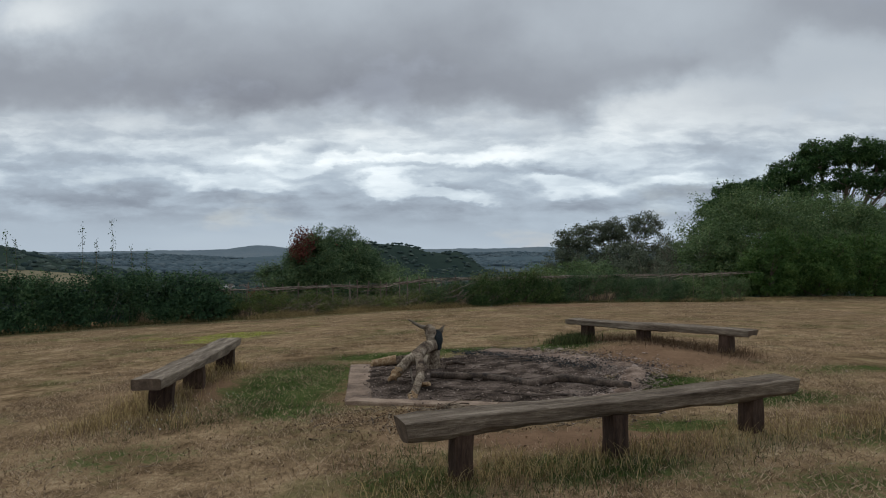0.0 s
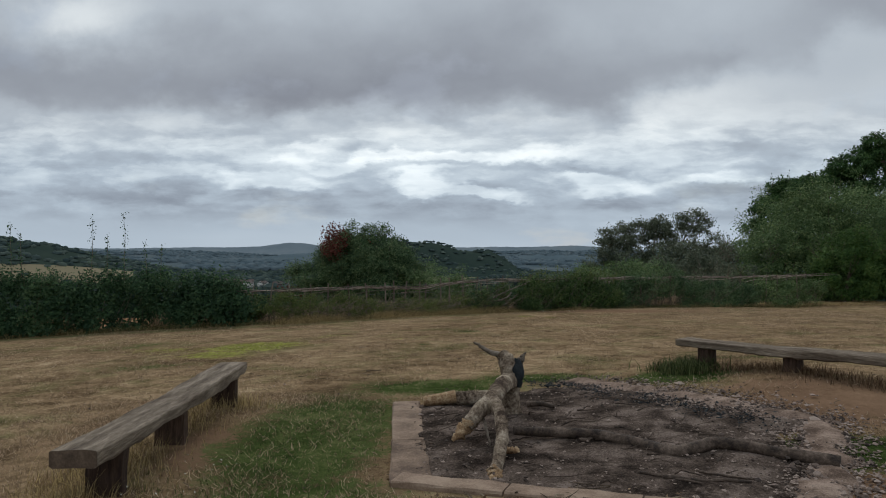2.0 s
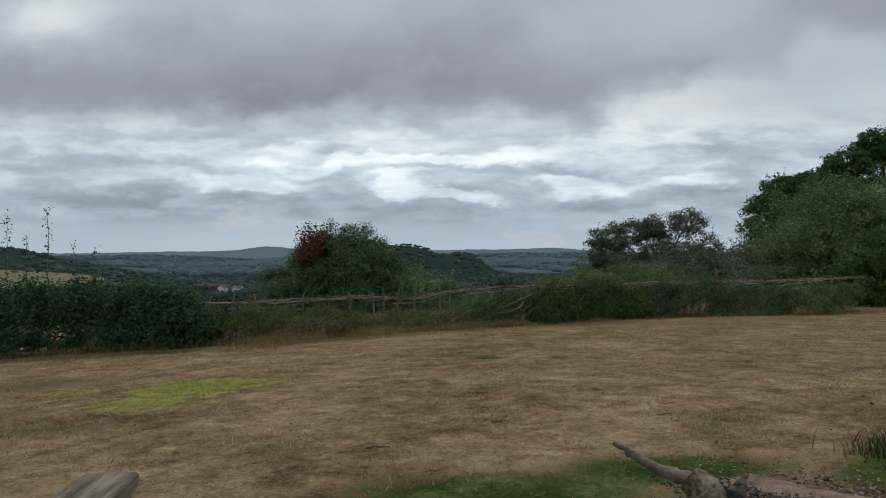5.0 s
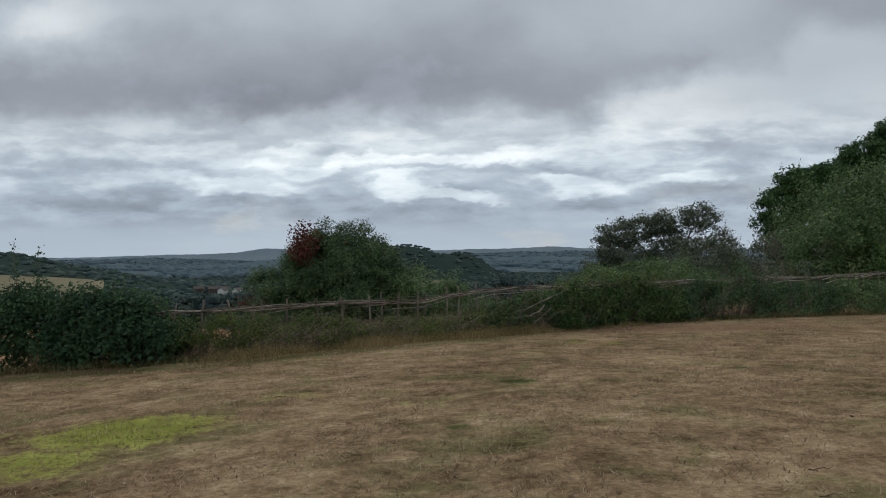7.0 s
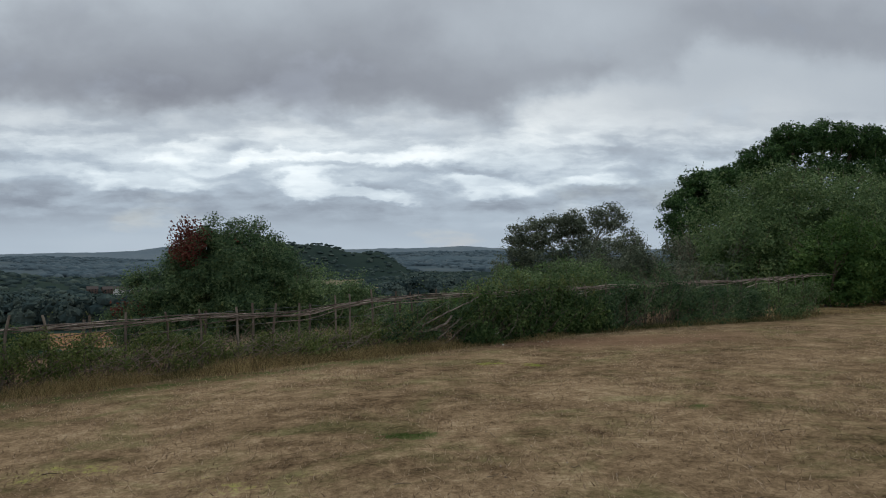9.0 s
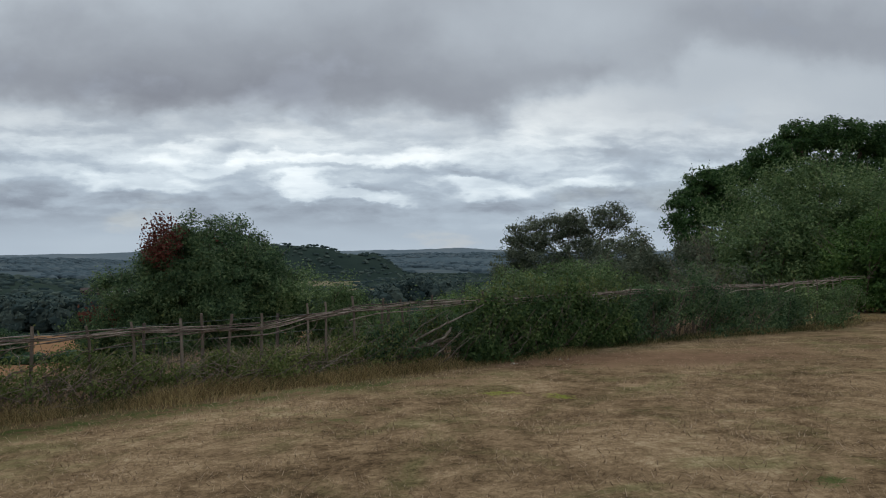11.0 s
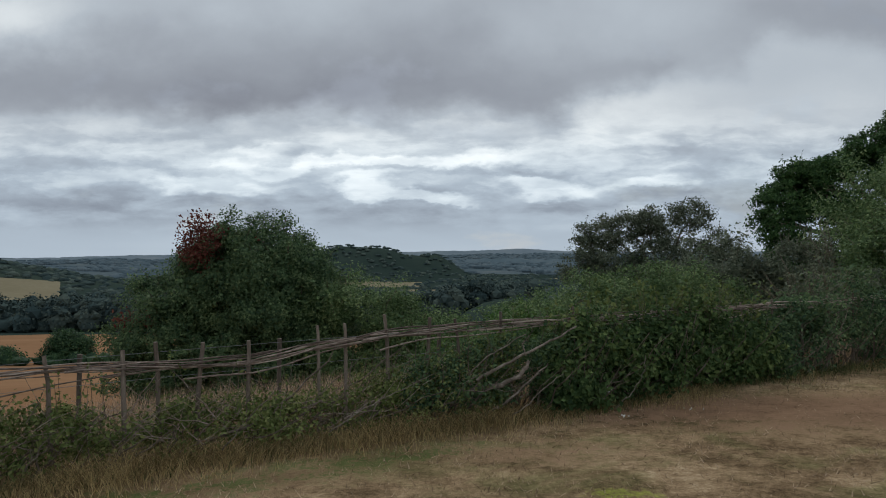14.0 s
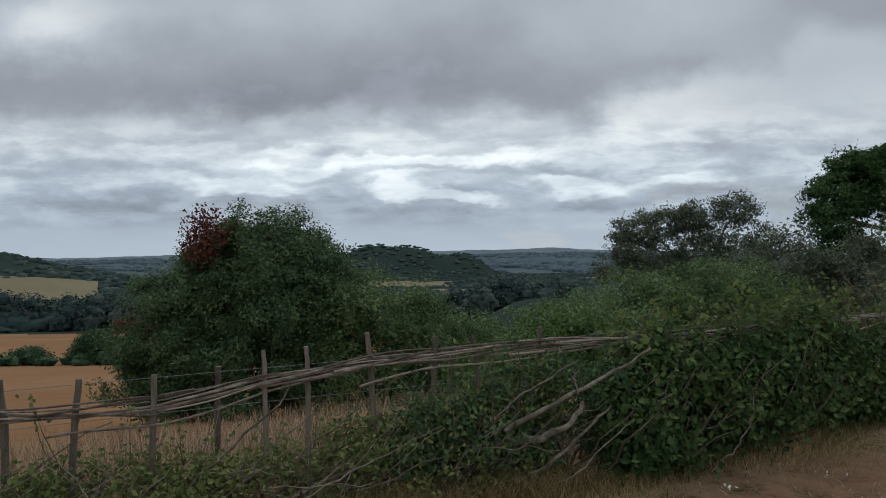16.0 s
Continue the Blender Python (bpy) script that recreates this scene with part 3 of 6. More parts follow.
def blades(bag, rng, x, y, height, width, lean=0.5, base=None, plain=False):
    """A tapered blade of grass at each place."""
    n = len(x)
    z = land(x, y) - 0.005 if base is None else base
    root = np.stack([x, y, z], 1)
    a = rng.uniform(0, 2 * np.pi, n)
    h = height * rng.uniform(0.45, 1.15, n)
    w_ = width * rng.uniform(0.7, 1.3, n)
    side = np.stack([np.cos(a), np.sin(a), np.zeros(n)], 1) * w_[:, None] / 2
    la = rng.uniform(0, 2 * np.pi, n)
    off = np.stack([np.cos(la), np.sin(la), np.zeros(n)], 1) * (h * lean * rng.uniform(0.1, 1, n))[:, None]
    tip = root + off
    tip[:, 2] += h
    if plain:
        return bag.put(np.stack([root - side, root + side, tip], 1).reshape(-1, 3), np.arange(n * 3).reshape(-1, 3))
    mid = root + off * 0.3
    mid[:, 2] += h * 0.55
    v = np.stack([root - side, root + side, mid + side * 0.7, mid - side * 0.7, tip], 1)
    i = np.arange(n)[:, None] * 5
    bag.put(v.reshape(-1, 3), i + np.array([[0, 1, 2, 3]]))
    bag.f.append(i + np.array([[3, 2, 4]]) + bag.n - len(v.reshape(-1, 3)))
    return bag


# ---- ground: one sheet to the horizon ----
def cover_map(x, y):
    """What grows where: green turf, bare earth, yellowing turf."""
    g = np.zeros_like(x)
    for cx, cy, rx, ry, k in ((-1.8, 8.3, 0.8, 1.9, 1.0), (-1.5, 6.7, 0.7, 0.5, 0.8), (-0.9, 10.3, 1.0, 0.55, 1.0), (0.3, 10.7, 0.9, 0.4, 0.9), (1.9, 10.2, 0.7, 0.55, 1.0),
                              (2.3, 7.4, 0.75, 0.45, 1.0), (3.2, 6.6, 0.9, 0.5, 0.8), (1.0, 4.6, 0.8, 0.35, 0.9), (2.0, 5.6, 0.7, 0.3, 0.7), (-0.2, 4.4, 0.6, 0.5, 0.7),
                              (-2.6, 5.3, 0.9, 0.5, 0.55), (-3.9, 4.6, 0.9, 0.5, 0.6), (-1.3, 14.4, 0.16, 0.12, 0.9), (-0.58, 16.8, 0.35, 0.2, 0.8), (2.3, 17.2, 0.25, 0.2, 0.6),
                              (-5.6, 12.8, 1.2, 0.6, 0.5), (-7.5, 16, 1.6, 1.0, 0.5), (3.4, 12.2, 1.2, 0.3, 0.5), (4.9, 8.0, 1.1, 0.5, 0.55), (3.6, 5.2, 1.2, 0.6, 0.62), (2.6, 4.2, 1.2, 0.45, 0.55), (-1.0, 20.0, 0.5, 0.3, 0.6), (2.9, 22.9, 0.12, 0.1, 0.9)):
        g = np.maximum(g, k * bell(x, y, cx, cy, rx, ry))
    e = np.zeros_like(x)
    for cx, cy, rx, ry, k in ((3.0, 8.8, 1.3, 0.9, 1.0), (-2.55, 7.8, 0.35, 0.8, 1.0), (0.95, 5.35, 1.0, 0.35, 1.0), (1.9, 6.7, 0.5, 0.6, 0.8), (1.75, 5.45, 0.5, 0.3, 0.9),
                              (0.2, 6.1, 0.9, 0.35, 0.6), (-0.6, 5.6, 1.1, 0.5, 0.35), (-4.0, 9.0, 0.8, 3.0, 0.35), (1.5, 9.9, 1.2, 0.4, 0.5), (3.0, 23.8, 2.6, 0.9, 0.85), (4.5, 23.4, 3.0, 1.2, 0.7), (0.6, 22.2, 1.4, 0.6, 0.45), (6.5, 24.4, 2.0, 0.9, 0.5)):
        e = np.maximum(e, k * bell(x, y, cx, cy, rx, ry))
    l = np.zeros_like(x)
    for cx, cy, rx, ry, k in ((-4.6, 15.0, 1.0, 0.8, 0.85), (-4.9, 14.0, 1.0, 0.7, 0.6), (-6.2, 15.0, 1.5, 0.7, 0.45), (0.95, 21.15, 0.3, 0.14, 1.5), (1.5, 20.5, 0.22, 0.1, 1.1), (0.8, 20.05, 0.2, 0.08, 1.0), (-3.4, 16.5, 0.8, 0.4, 0.35),
                              (-1.9, 15.8, 0.9, 0.35, 0.35)):
        l = np.maximum(l, k * bell(x, y, cx, cy, rx, ry))
    s = y - hedge_y(x)
    g = np.maximum(g, 0.5 * np.exp(-((s + 1.3) / 0.7) ** 2) * (1 - 0.8 * smooth(-0.8, 1.4, x)))
    return np.stack([g, e, l, np.ones_like(x)], -1)


def build_ground():
    rings, sect = 312, 300
    r = np.concatenate([[0.0], 0.15 * 1.0339 ** np.arange(rings)])
    a = np.arange(sect) * 2 * np.pi / sect
    x = 0.3 + r[:, None] * np.cos(a)
    y = 8.4 + r[:, None] * np.sin(a)
    z = land(x, y)
    rough = np.where(r < 60, 0.012, 0.0)[:, None]
    z = z + rough * (np.sin(x * 3.1 + 1.3 * np.sin(y * 1.7)) * np.cos(y * 2.6 + np.sin(x * 1.9)))
    bag = Bag()
    i, j = np.meshgrid(np.arange(len(r) - 1), np.arange(sect), indexing="ij")
    f = np.stack([i * sect + j, (i + 1) * sect + j, (i + 1) * sect + (j + 1) % sect, i * sect + (j + 1) % sect], -1).reshape(-1, 4)
    bag.put(np.stack([x, y, z], -1).reshape(-1, 3), f)
    fx, fy = x.reshape(-1)[f].mean(1), y.reshape(-1)[f].mean(1)
    s = (fy - hedge_y(fx)) * 0.92
    zone = np.zeros(len(f), int)
    zone[s > 0.4] = 1
    stub = (s > 4) & (fx < 0.5 - 0.09 * (fy - 23))
    zone[stub] = 2
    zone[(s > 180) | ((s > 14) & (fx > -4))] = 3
    d, az = np.hypot(fx, fy), np.degrees(np.arctan2(fx, fy))
    patch = np.sin(fx * 0.011 + 2) * np.sin(fy * 0.0072 + 0.6) + 0.35 * np.sin(fx * 0.023 + fy * 0.013)
    zone[(zone == 3) & (d > 420) & (patch > 1.08)] = 4
    zone[(d > 760) & (d < 930) & (az > -37) & (az < -27.5)] = 4
    zone[(d > 1180) & (d < 1290) & (az > -7.5) & (az < -0.5)] = 4
    # past 1750 m the ground switches to the colour with haze painted in
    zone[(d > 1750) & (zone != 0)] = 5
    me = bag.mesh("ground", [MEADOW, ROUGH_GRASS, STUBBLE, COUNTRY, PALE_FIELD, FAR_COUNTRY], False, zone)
    att = me.color_attributes.new("cover", "FLOAT_COLOR", "POINT")
    att.data.foreach_set("color", cover_map(x, y).reshape(-1).astype(np.float32))
    return tagged(new("ground", me), "parched hilltop meadow falling to a farmed valley", "ground", kind="structure")


build_ground()


# ---- benches ----
def bench(label, near, far, height_near, height_far, width, thick, legs, leg_size, seed, half_round):
    """A heavy slab on short square posts. near and far: the ends of the slab's middle line; legs: how far along each post stands."""
    rng = np.random.default_rng(seed)
    near, far = np.array(near, float), np.array(far, float)
    top = thing("log_bench", label, "bench", (*near, gz(*near)), "benches round the fire pit")
    base = np.array([near[0], near[1], gz(*near)])
    way = (far - near) / np.linalg.norm(far - near)
    length = np.linalg.norm(far - near)
    side = np.array([-way[1], way[0]])
    n = 44
    # cross section, flat on top; half_round: the belly of a split log
    if half_round:
        ang = np.linspace(0, np.pi, 9)
        prof = np.concatenate([[[0.5, -0.05], [0.46, 0.0], [0.2, 0.0], [-0.2, 0.0], [-0.46, 0.0], [-0.5, -0.05]],
                               np.stack([-0.5 * np.cos(ang[1:-1]), -0.12 - 0.88 * np.sin(ang[1:-1]) ** 0.55], 1)])
    else:
        prof = np.array([[0.5, -0.12], [0.47, 0.0], [0.2, 0.02], [-0.2, 0.02], [-0.47, 0.0], [-0.5, -0.12], [-0.5, -0.85], [-0.45, -1.0], [0.0, -1.0], [0.45, -1.0], [0.5, -0.85]])
    k = len(prof)
    rows = []
    for i in range(n):
        s = i / (n - 1)
        c = near + way * length * s
        h = height_near + (height_far - height_near) * s + 0.008 * math.sin(s * 7 + seed)
        wide = width * (1 + 0.05 * math.sin(s * 5.3 + seed * 2) + rng.normal(0, 0.008))
        deep = thick * (1 + 0.10 * math.sin(s * 8.1 + seed) + rng.normal(0, 0.02))
        wander = 0.018 * math.sin(s * 4.2 + seed)
        for px, pz in prof:
            slant = 0.22 * -pz * deep * (1 if i == 0 else 0) * (1 if half_round else 0.2) - (0.15 * -pz * deep if i == n - 1 else 0)
            gnaw = 0.016 * noise.noise(Vector((s * length * 2.3, px * 2, seed * 5.0))) + 0.006 * noise.noise(Vector((s * length * 9, px * 3, seed)))
            q = c + side * (px * (wide + gnaw * 2) + wander) + way * slant - base[:2]
            rows.append((q[0], q[1], h + pz * (deep + gnaw * 2) - base[2] + gnaw * 0.5 + rng.normal(0, 0.002)))
    v = np.array(rows)
    i, j = np.meshgrid(np.arange(n - 1), np.arange(k), indexing="ij")
    f = np.stack([i * k + j, i * k + (j + 1) % k, (i + 1) * k + (j + 1) % k, (i + 1) * k + j], -1).reshape(-1, 4)
    # the slab lies along its own x axis, so that the grain runs with it
    turn = Matrix.Rotation(math.atan2(way[1], way[0]), 4, "Z")
    back = np.array(turn.to_3x3().inverted())
    slab = part("seat", Bag().put(v @ back.T, f), WEATHERED, top, "weathered grey split-log plank")
    slab.matrix_local = turn
    for e, sgn in ((0, 1), (n - 1, -1)):
        ring = v[e * k:(e + 1) * k]
        mid = ring.mean(0) - np.array([way[0], way[1], 0]) * sgn * 0.004
        ring = mid + (ring - mid) * 0.985 - np.array([way[0], way[1], 0]) * sgn * 0.002
        fan = np.stack([np.full(k, k), np.arange(k), (np.arange(k) + 1) % k], -1)
        cap = Bag().put(np.vstack([ring, mid[None]]) @ back.T, fan if sgn < 0 else fan[:, ::-1])
        part("sawn_end", cap, END_GRAIN, slab, "dark cracked end grain")
    for s in legs:
        c = near + way * length * s
        g = gz(*c)
        h = height_near + (height_far - height_near) * s - thick * (0.8 if half_round else 0.95)
        sx, sy = leg_size
        box = []
        for zz, gr in ((g - 0.25, 1.04), (g, 1.03), (g + (h - g) * 0.5, 1.0), (h, 0.98)):
            for cx, cy in ((-1, -0.8), (-0.8, -1), (0.8, -1), (1, -0.8), (1, 0.8), (0.8, 1), (-0.8, 1), (-1, 0.8)):
                q = way * cx * sx / 2 * gr + side * cy * sy / 2 * gr + rng.normal(0, 0.004, 2)
                box.append((c[0] + q[0] - base[0], c[1] + q[1] - base[1], zz - base[2]))
        i, j = np.meshgrid(np.arange(3), np.arange(8), indexing="ij")
        f = np.stack([i * 8 + j, i * 8 + (j + 1) % 8, (i + 1) * 8 + (j + 1) % 8, (i + 1) * 8 + j], -1).reshape(-1, 4)
        part("leg", Bag().put(box, f), POST_WOOD, top, "dark damp square post")
    return top


bench("weathered split-log bench on three dark posts beside the fire pit", (-0.27, 4.30), (2.78, 5.46), 0.395, 0.468, 0.25, 0.14, (0.13, 0.50, 0.89), (0.13, 0.16), 1, True)
bench("dark weathered plank bench on three posts in dry grass", (-2.78, 6.35), (-3.0, 9.55), 0.245, 0.215, 0.29, 0.10, (0.12, 0.46, 0.90), (0.10, 0.23), 2, False)
bench("grey weathered plank bench on three posts above worn earth", (2.06, 10.78), (4.02, 8.72), 0.385, 0.455, 0.32, 0.085, (0.11, 0.45, 0.88), (0.15, 0.2), 3, False)


# ---- fire pit ----
PIT = np.array([(-1.28, 9.36), (-1.0, 6.88), (1.42, 6.08), (2.35, 8.1), (0.72, 10.3)])


def pit_bed():
    rng = np.random.default_rng(5)
    mid = np.array([0.4, 8.15])
    m, rr = 96, 26
    edge = []
    per = np.concatenate([PIT, PIT[:1]])
    seg = np.linalg.norm(np.diff(per, axis=0), axis=1)
    along = np.concatenate([[0], np.cumsum(seg)])
    for t in np.linspace(0, along[-1], m, endpoint=False):
        edge.append((np.interp(t, along, per[:, 0]), np.interp(t, along, per[:, 1])))
    edge = np.array(edge)
    edge = mid + (edge - mid) * (0.945 + 0.03 * np.sin(np.arange(m) * 0.9) * np.sin(np.arange(m) * 0.37))[:, None]
    s = np.linspace(0, 1, rr)[:, None, None]
    xy = mid + (edge - mid)[None] * s
    lump = np.array([[noise.fractal(Vector((p[0] * 2.4, p[1] * 2.4, 3.0)), 0.8, 2, 5) for p in row] for row in xy])
    z = land(xy[..., 0], xy[..., 1]) + 0.024 + 0.022 * lump + 0.02 * (1 - s[..., 0]) - 0.03 * s[..., 0] ** 12
    bag = Bag()
    i, j = np.meshgrid(np.arange(rr - 1), np.arange(m), indexing="ij")
    f = np.stack([i * m + j, (i + 1) * m + j, (i + 1) * m + (j + 1) % m, i * m + (j + 1) % m], -1).reshape(-1, 4)
    bag.put(np.concatenate([xy, z[..., None]], -1).reshape(-1, 3), f)
    pit = tagged(part("fire_pit", bag, ASH, None, "", False), "square fire pit bed of dark ash and charcoal", "fire pit")
    # edging slabs
    for (a, b, wide, cuts) in ((PIT[0], PIT[1], 0.27, (0.0, 0.22, 0.60, 1.0)), (PIT[1], PIT[2], 0.20, (0.0, 0.3, 0.62, 1.0))):
        d = (b - a) / np.linalg.norm(b - a)
        inw = np.array([-d[1], d[0]])
        for c0, c1 in zip(cuts[:-1], cuts[1:]):
            p0 = a + (b - a) * c0 + d * 0.006
            p1 = a + (b - a) * c1 - d * 0.006
            slab = Bag()
            nn = 7
            prof = ((0.0, -0.12), (0.0, 0.024), (0.012, 0.036), (wide - 0.015, 0.034), (wide, 0.022), (wide, -0.12))
            vs = []
            for q in range(nn):
                c = p0 + (p1 - p0) * q / (nn - 1)
                for ox, oz in prof:
                    w_ = ox + (rng.normal(0, 0.012) if ox > 0.02 else rng.normal(0, 0.004))
                    pt = c + inw * w_
                    vs.append((pt[0], pt[1], gz(*pt) + oz + rng.normal(0, 0.003)))
            k = len(prof)
            i, j = np.meshgrid(np.arange(nn - 1), np.arange(k - 1), indexing="ij")
            f = np.stack([i * k + j, i * k + j + 1, (i + 1) * k + j + 1, (i + 1) * k + j], -1).reshape(-1, 4)
            slab.put(vs, f)
            slab.f.append(np.array([[0, 1, 2, 3]]) + 0)
            slab.f.append(np.array([[0, 3, 4, 5]]) + 0)
            e = (nn - 1) * k
            slab.f.append(np.array([[e + 3, e + 2, e + 1, e], [e + 5, e + 4, e + 3, e]]))
            part("edging_slab", slab, CONCRETE, pit, "pinkish weathered concrete edging")
    return pit


pit_bed()


def pebbles(name, label, rng, x, y, size, material, lift=0.0):
    """Loose angular bits lying on the ground."""
    bag = Bag()
    base = np.array([(1, 0, 0), (-1, 0, 0), (0, 1, 0), (0, -1, 0), (0, 0, 1), (0, 0, -1)], float)
    faces = np.array([(0, 2, 4), (2, 1, 4), (1, 3, 4), (3, 0, 4), (2, 0, 5), (1, 2, 5), (3, 1, 5), (0, 3, 5)])
    n = len(x)
    s = size * rng.lognormal(0, 0.4, n)
    v = base[None] * (1 + rng.normal(0, 0.25, (n, 6, 3)) * 1.0) + rng.normal(0, 0.15, (n, 6, 3))
    v = v * s[:, None, None] * np.array([1.2, 1.0, 0.6])
    a = rng.uniform(0, 6.3, n)
    c, t = np.cos(a)[:, None], np.sin(a)[:, None]
    v[..., 0], v[..., 1] = v[..., 0] * c - v[..., 1] * t, v[..., 0] * t + v[..., 1] * c
    v += np.stack([x, y, land(x, y) + s * 0.25 + lift], 1)[:, None]
    f = (faces[None] + (np.arange(n) * 6)[:, None, None]).reshape(-1, 3)
    bag.put(v.reshape(-1, 3), f)
    return tagged(part(name, bag, material), label, "debris", kind="stuff")


def in_pit(x, y, scale=0.9):
    c = np.array([0.4, 8.15])
    p = c + (PIT - c) * scale
    ok = np.ones(len(x), bool)
    for a, b in zip(p, np.roll(p, -1, 0)):
        ok &= (b[0] - a[0]) * (y - a[1]) - (b[1] - a[1]) * (x - a[0]) > 0
    return ok


def pit_debris():
    rng = np.random.default_rng(11)
    x, y = rng.uniform(-1.3, 2.4, 3000), rng.uniform(6, 10.3, 3000)
    ok = in_pit(x, y, 0.88)
    pebbles("charcoal_bits", "small charcoal lumps and stones on the ash", rng, x[ok], y[ok], 0.008, RUBBLE, 0.036)
    t = rng.uniform(0, 1, 7000)
    a, b, c = PIT[2], PIT[3], PIT[4]
    q = np.where((t < 0.42)[:, None], a + (b - a) * (t / 0.42)[:, None], b + (c - b) * ((t - 0.42) / 0.58)[:, None])
    q = q + rng.normal(0, 0.22, q.shape)
    far_side = rng.uniform(0, 1, 1100)
    soot = PIT[3] + (PIT[4] - PIT[3]) * far_side[:, None] + (np.array([0.4, 8.15]) - PIT[3]) * 0.24 + rng.normal(0, 0.13, (1100, 2))
    pebbles("soot_lumps", "black charcoal lumps along the far edge of the ash", rng, soot[:, 0], soot[:, 1], 0.008, CHAR, 0.03)
    pebbles("rubble", "pinkish gravel and rubble along the fire pit", rng, q[:, 0], q[:, 1], 0.0095, RUBBLE, 0.014)
    x, y = rng.uniform(-6, 6, 900), rng.uniform(3, 16, 900)
    pebbles("earth_crumbs", "small stones and crumbs of earth on the turf", rng, x, y, 0.007, RUBBLE, 0.0)
    # raised lip of pinkish rubble on the far and right sides
    bag = Bag()
    n = 60
    line = np.array([PIT[4] + (PIT[0] - PIT[4]) * 0.12, PIT[4], PIT[3], PIT[3] + (PIT[2] - PIT[3]) * 0.97])
    seg = np.concatenate([[0], np.cumsum(np.linalg.norm(np.diff(line, axis=0), axis=1))])
    tt = np.linspace(0, seg[-1], n)
    cx, cy = np.interp(tt, seg, line[:, 0]), np.interp(tt, seg, line[:, 1])
    k = 9
    vs = []
    for i in range(n):
        d = np.array([cx[min(i + 1, n - 1)] - cx[max(i - 1, 0)], cy[min(i + 1, n - 1)] - cy[max(i - 1, 0)]])
        d /= np.linalg.norm(d)
        sd = np.array([-d[1], d[0]])
        for j in range(k):
            o = (j / (k - 1) - 0.5) * 0.62
            px, py = cx[i] + sd[0] * o, cy[i] + sd[1] * o
            px, py = px + 0.05 * noise.noise(Vector((i * 0.5, j * 0.8, 2.0))), py + 0.05 * noise.noise(Vector((i * 0.5, j * 0.8, 7.0)))
            vs.append((px, py, gz(px, py) - 0.03 + (0.060 + 0.035 * noise.noise(Vector((i * 0.35, j * 0.3, 1.0)))) * math.cos(o / 0.62 * math.pi) ** 1.3 * math.sin(math.pi * min(1, (i + 1) / 5, (n - i) / 5) / 2) + rng.normal(0, 0.005)))
    i, j = np.meshgrid(np.arange(n - 1), np.arange(k - 1), indexing="ij")
    bag.put(vs, np.stack([i * k + j, i * k + j + 1, (i + 1) * k + j + 1, (i + 1) * k + j], -1).reshape(-1, 4))
    tagged(part("rubble_bank", bag, surface("packed_rubble", ((0.102, 0.072, 0.056), (0.252, 0.182, 0.142), (0.408, 0.310, 0.246)), 5, 70, 1.0, 1.0, 0.014, spec=0.0, punch=1.8), None, "", False),
           "low bank of pinkish packed rubble round the ash", "rubble")


pit_debris()


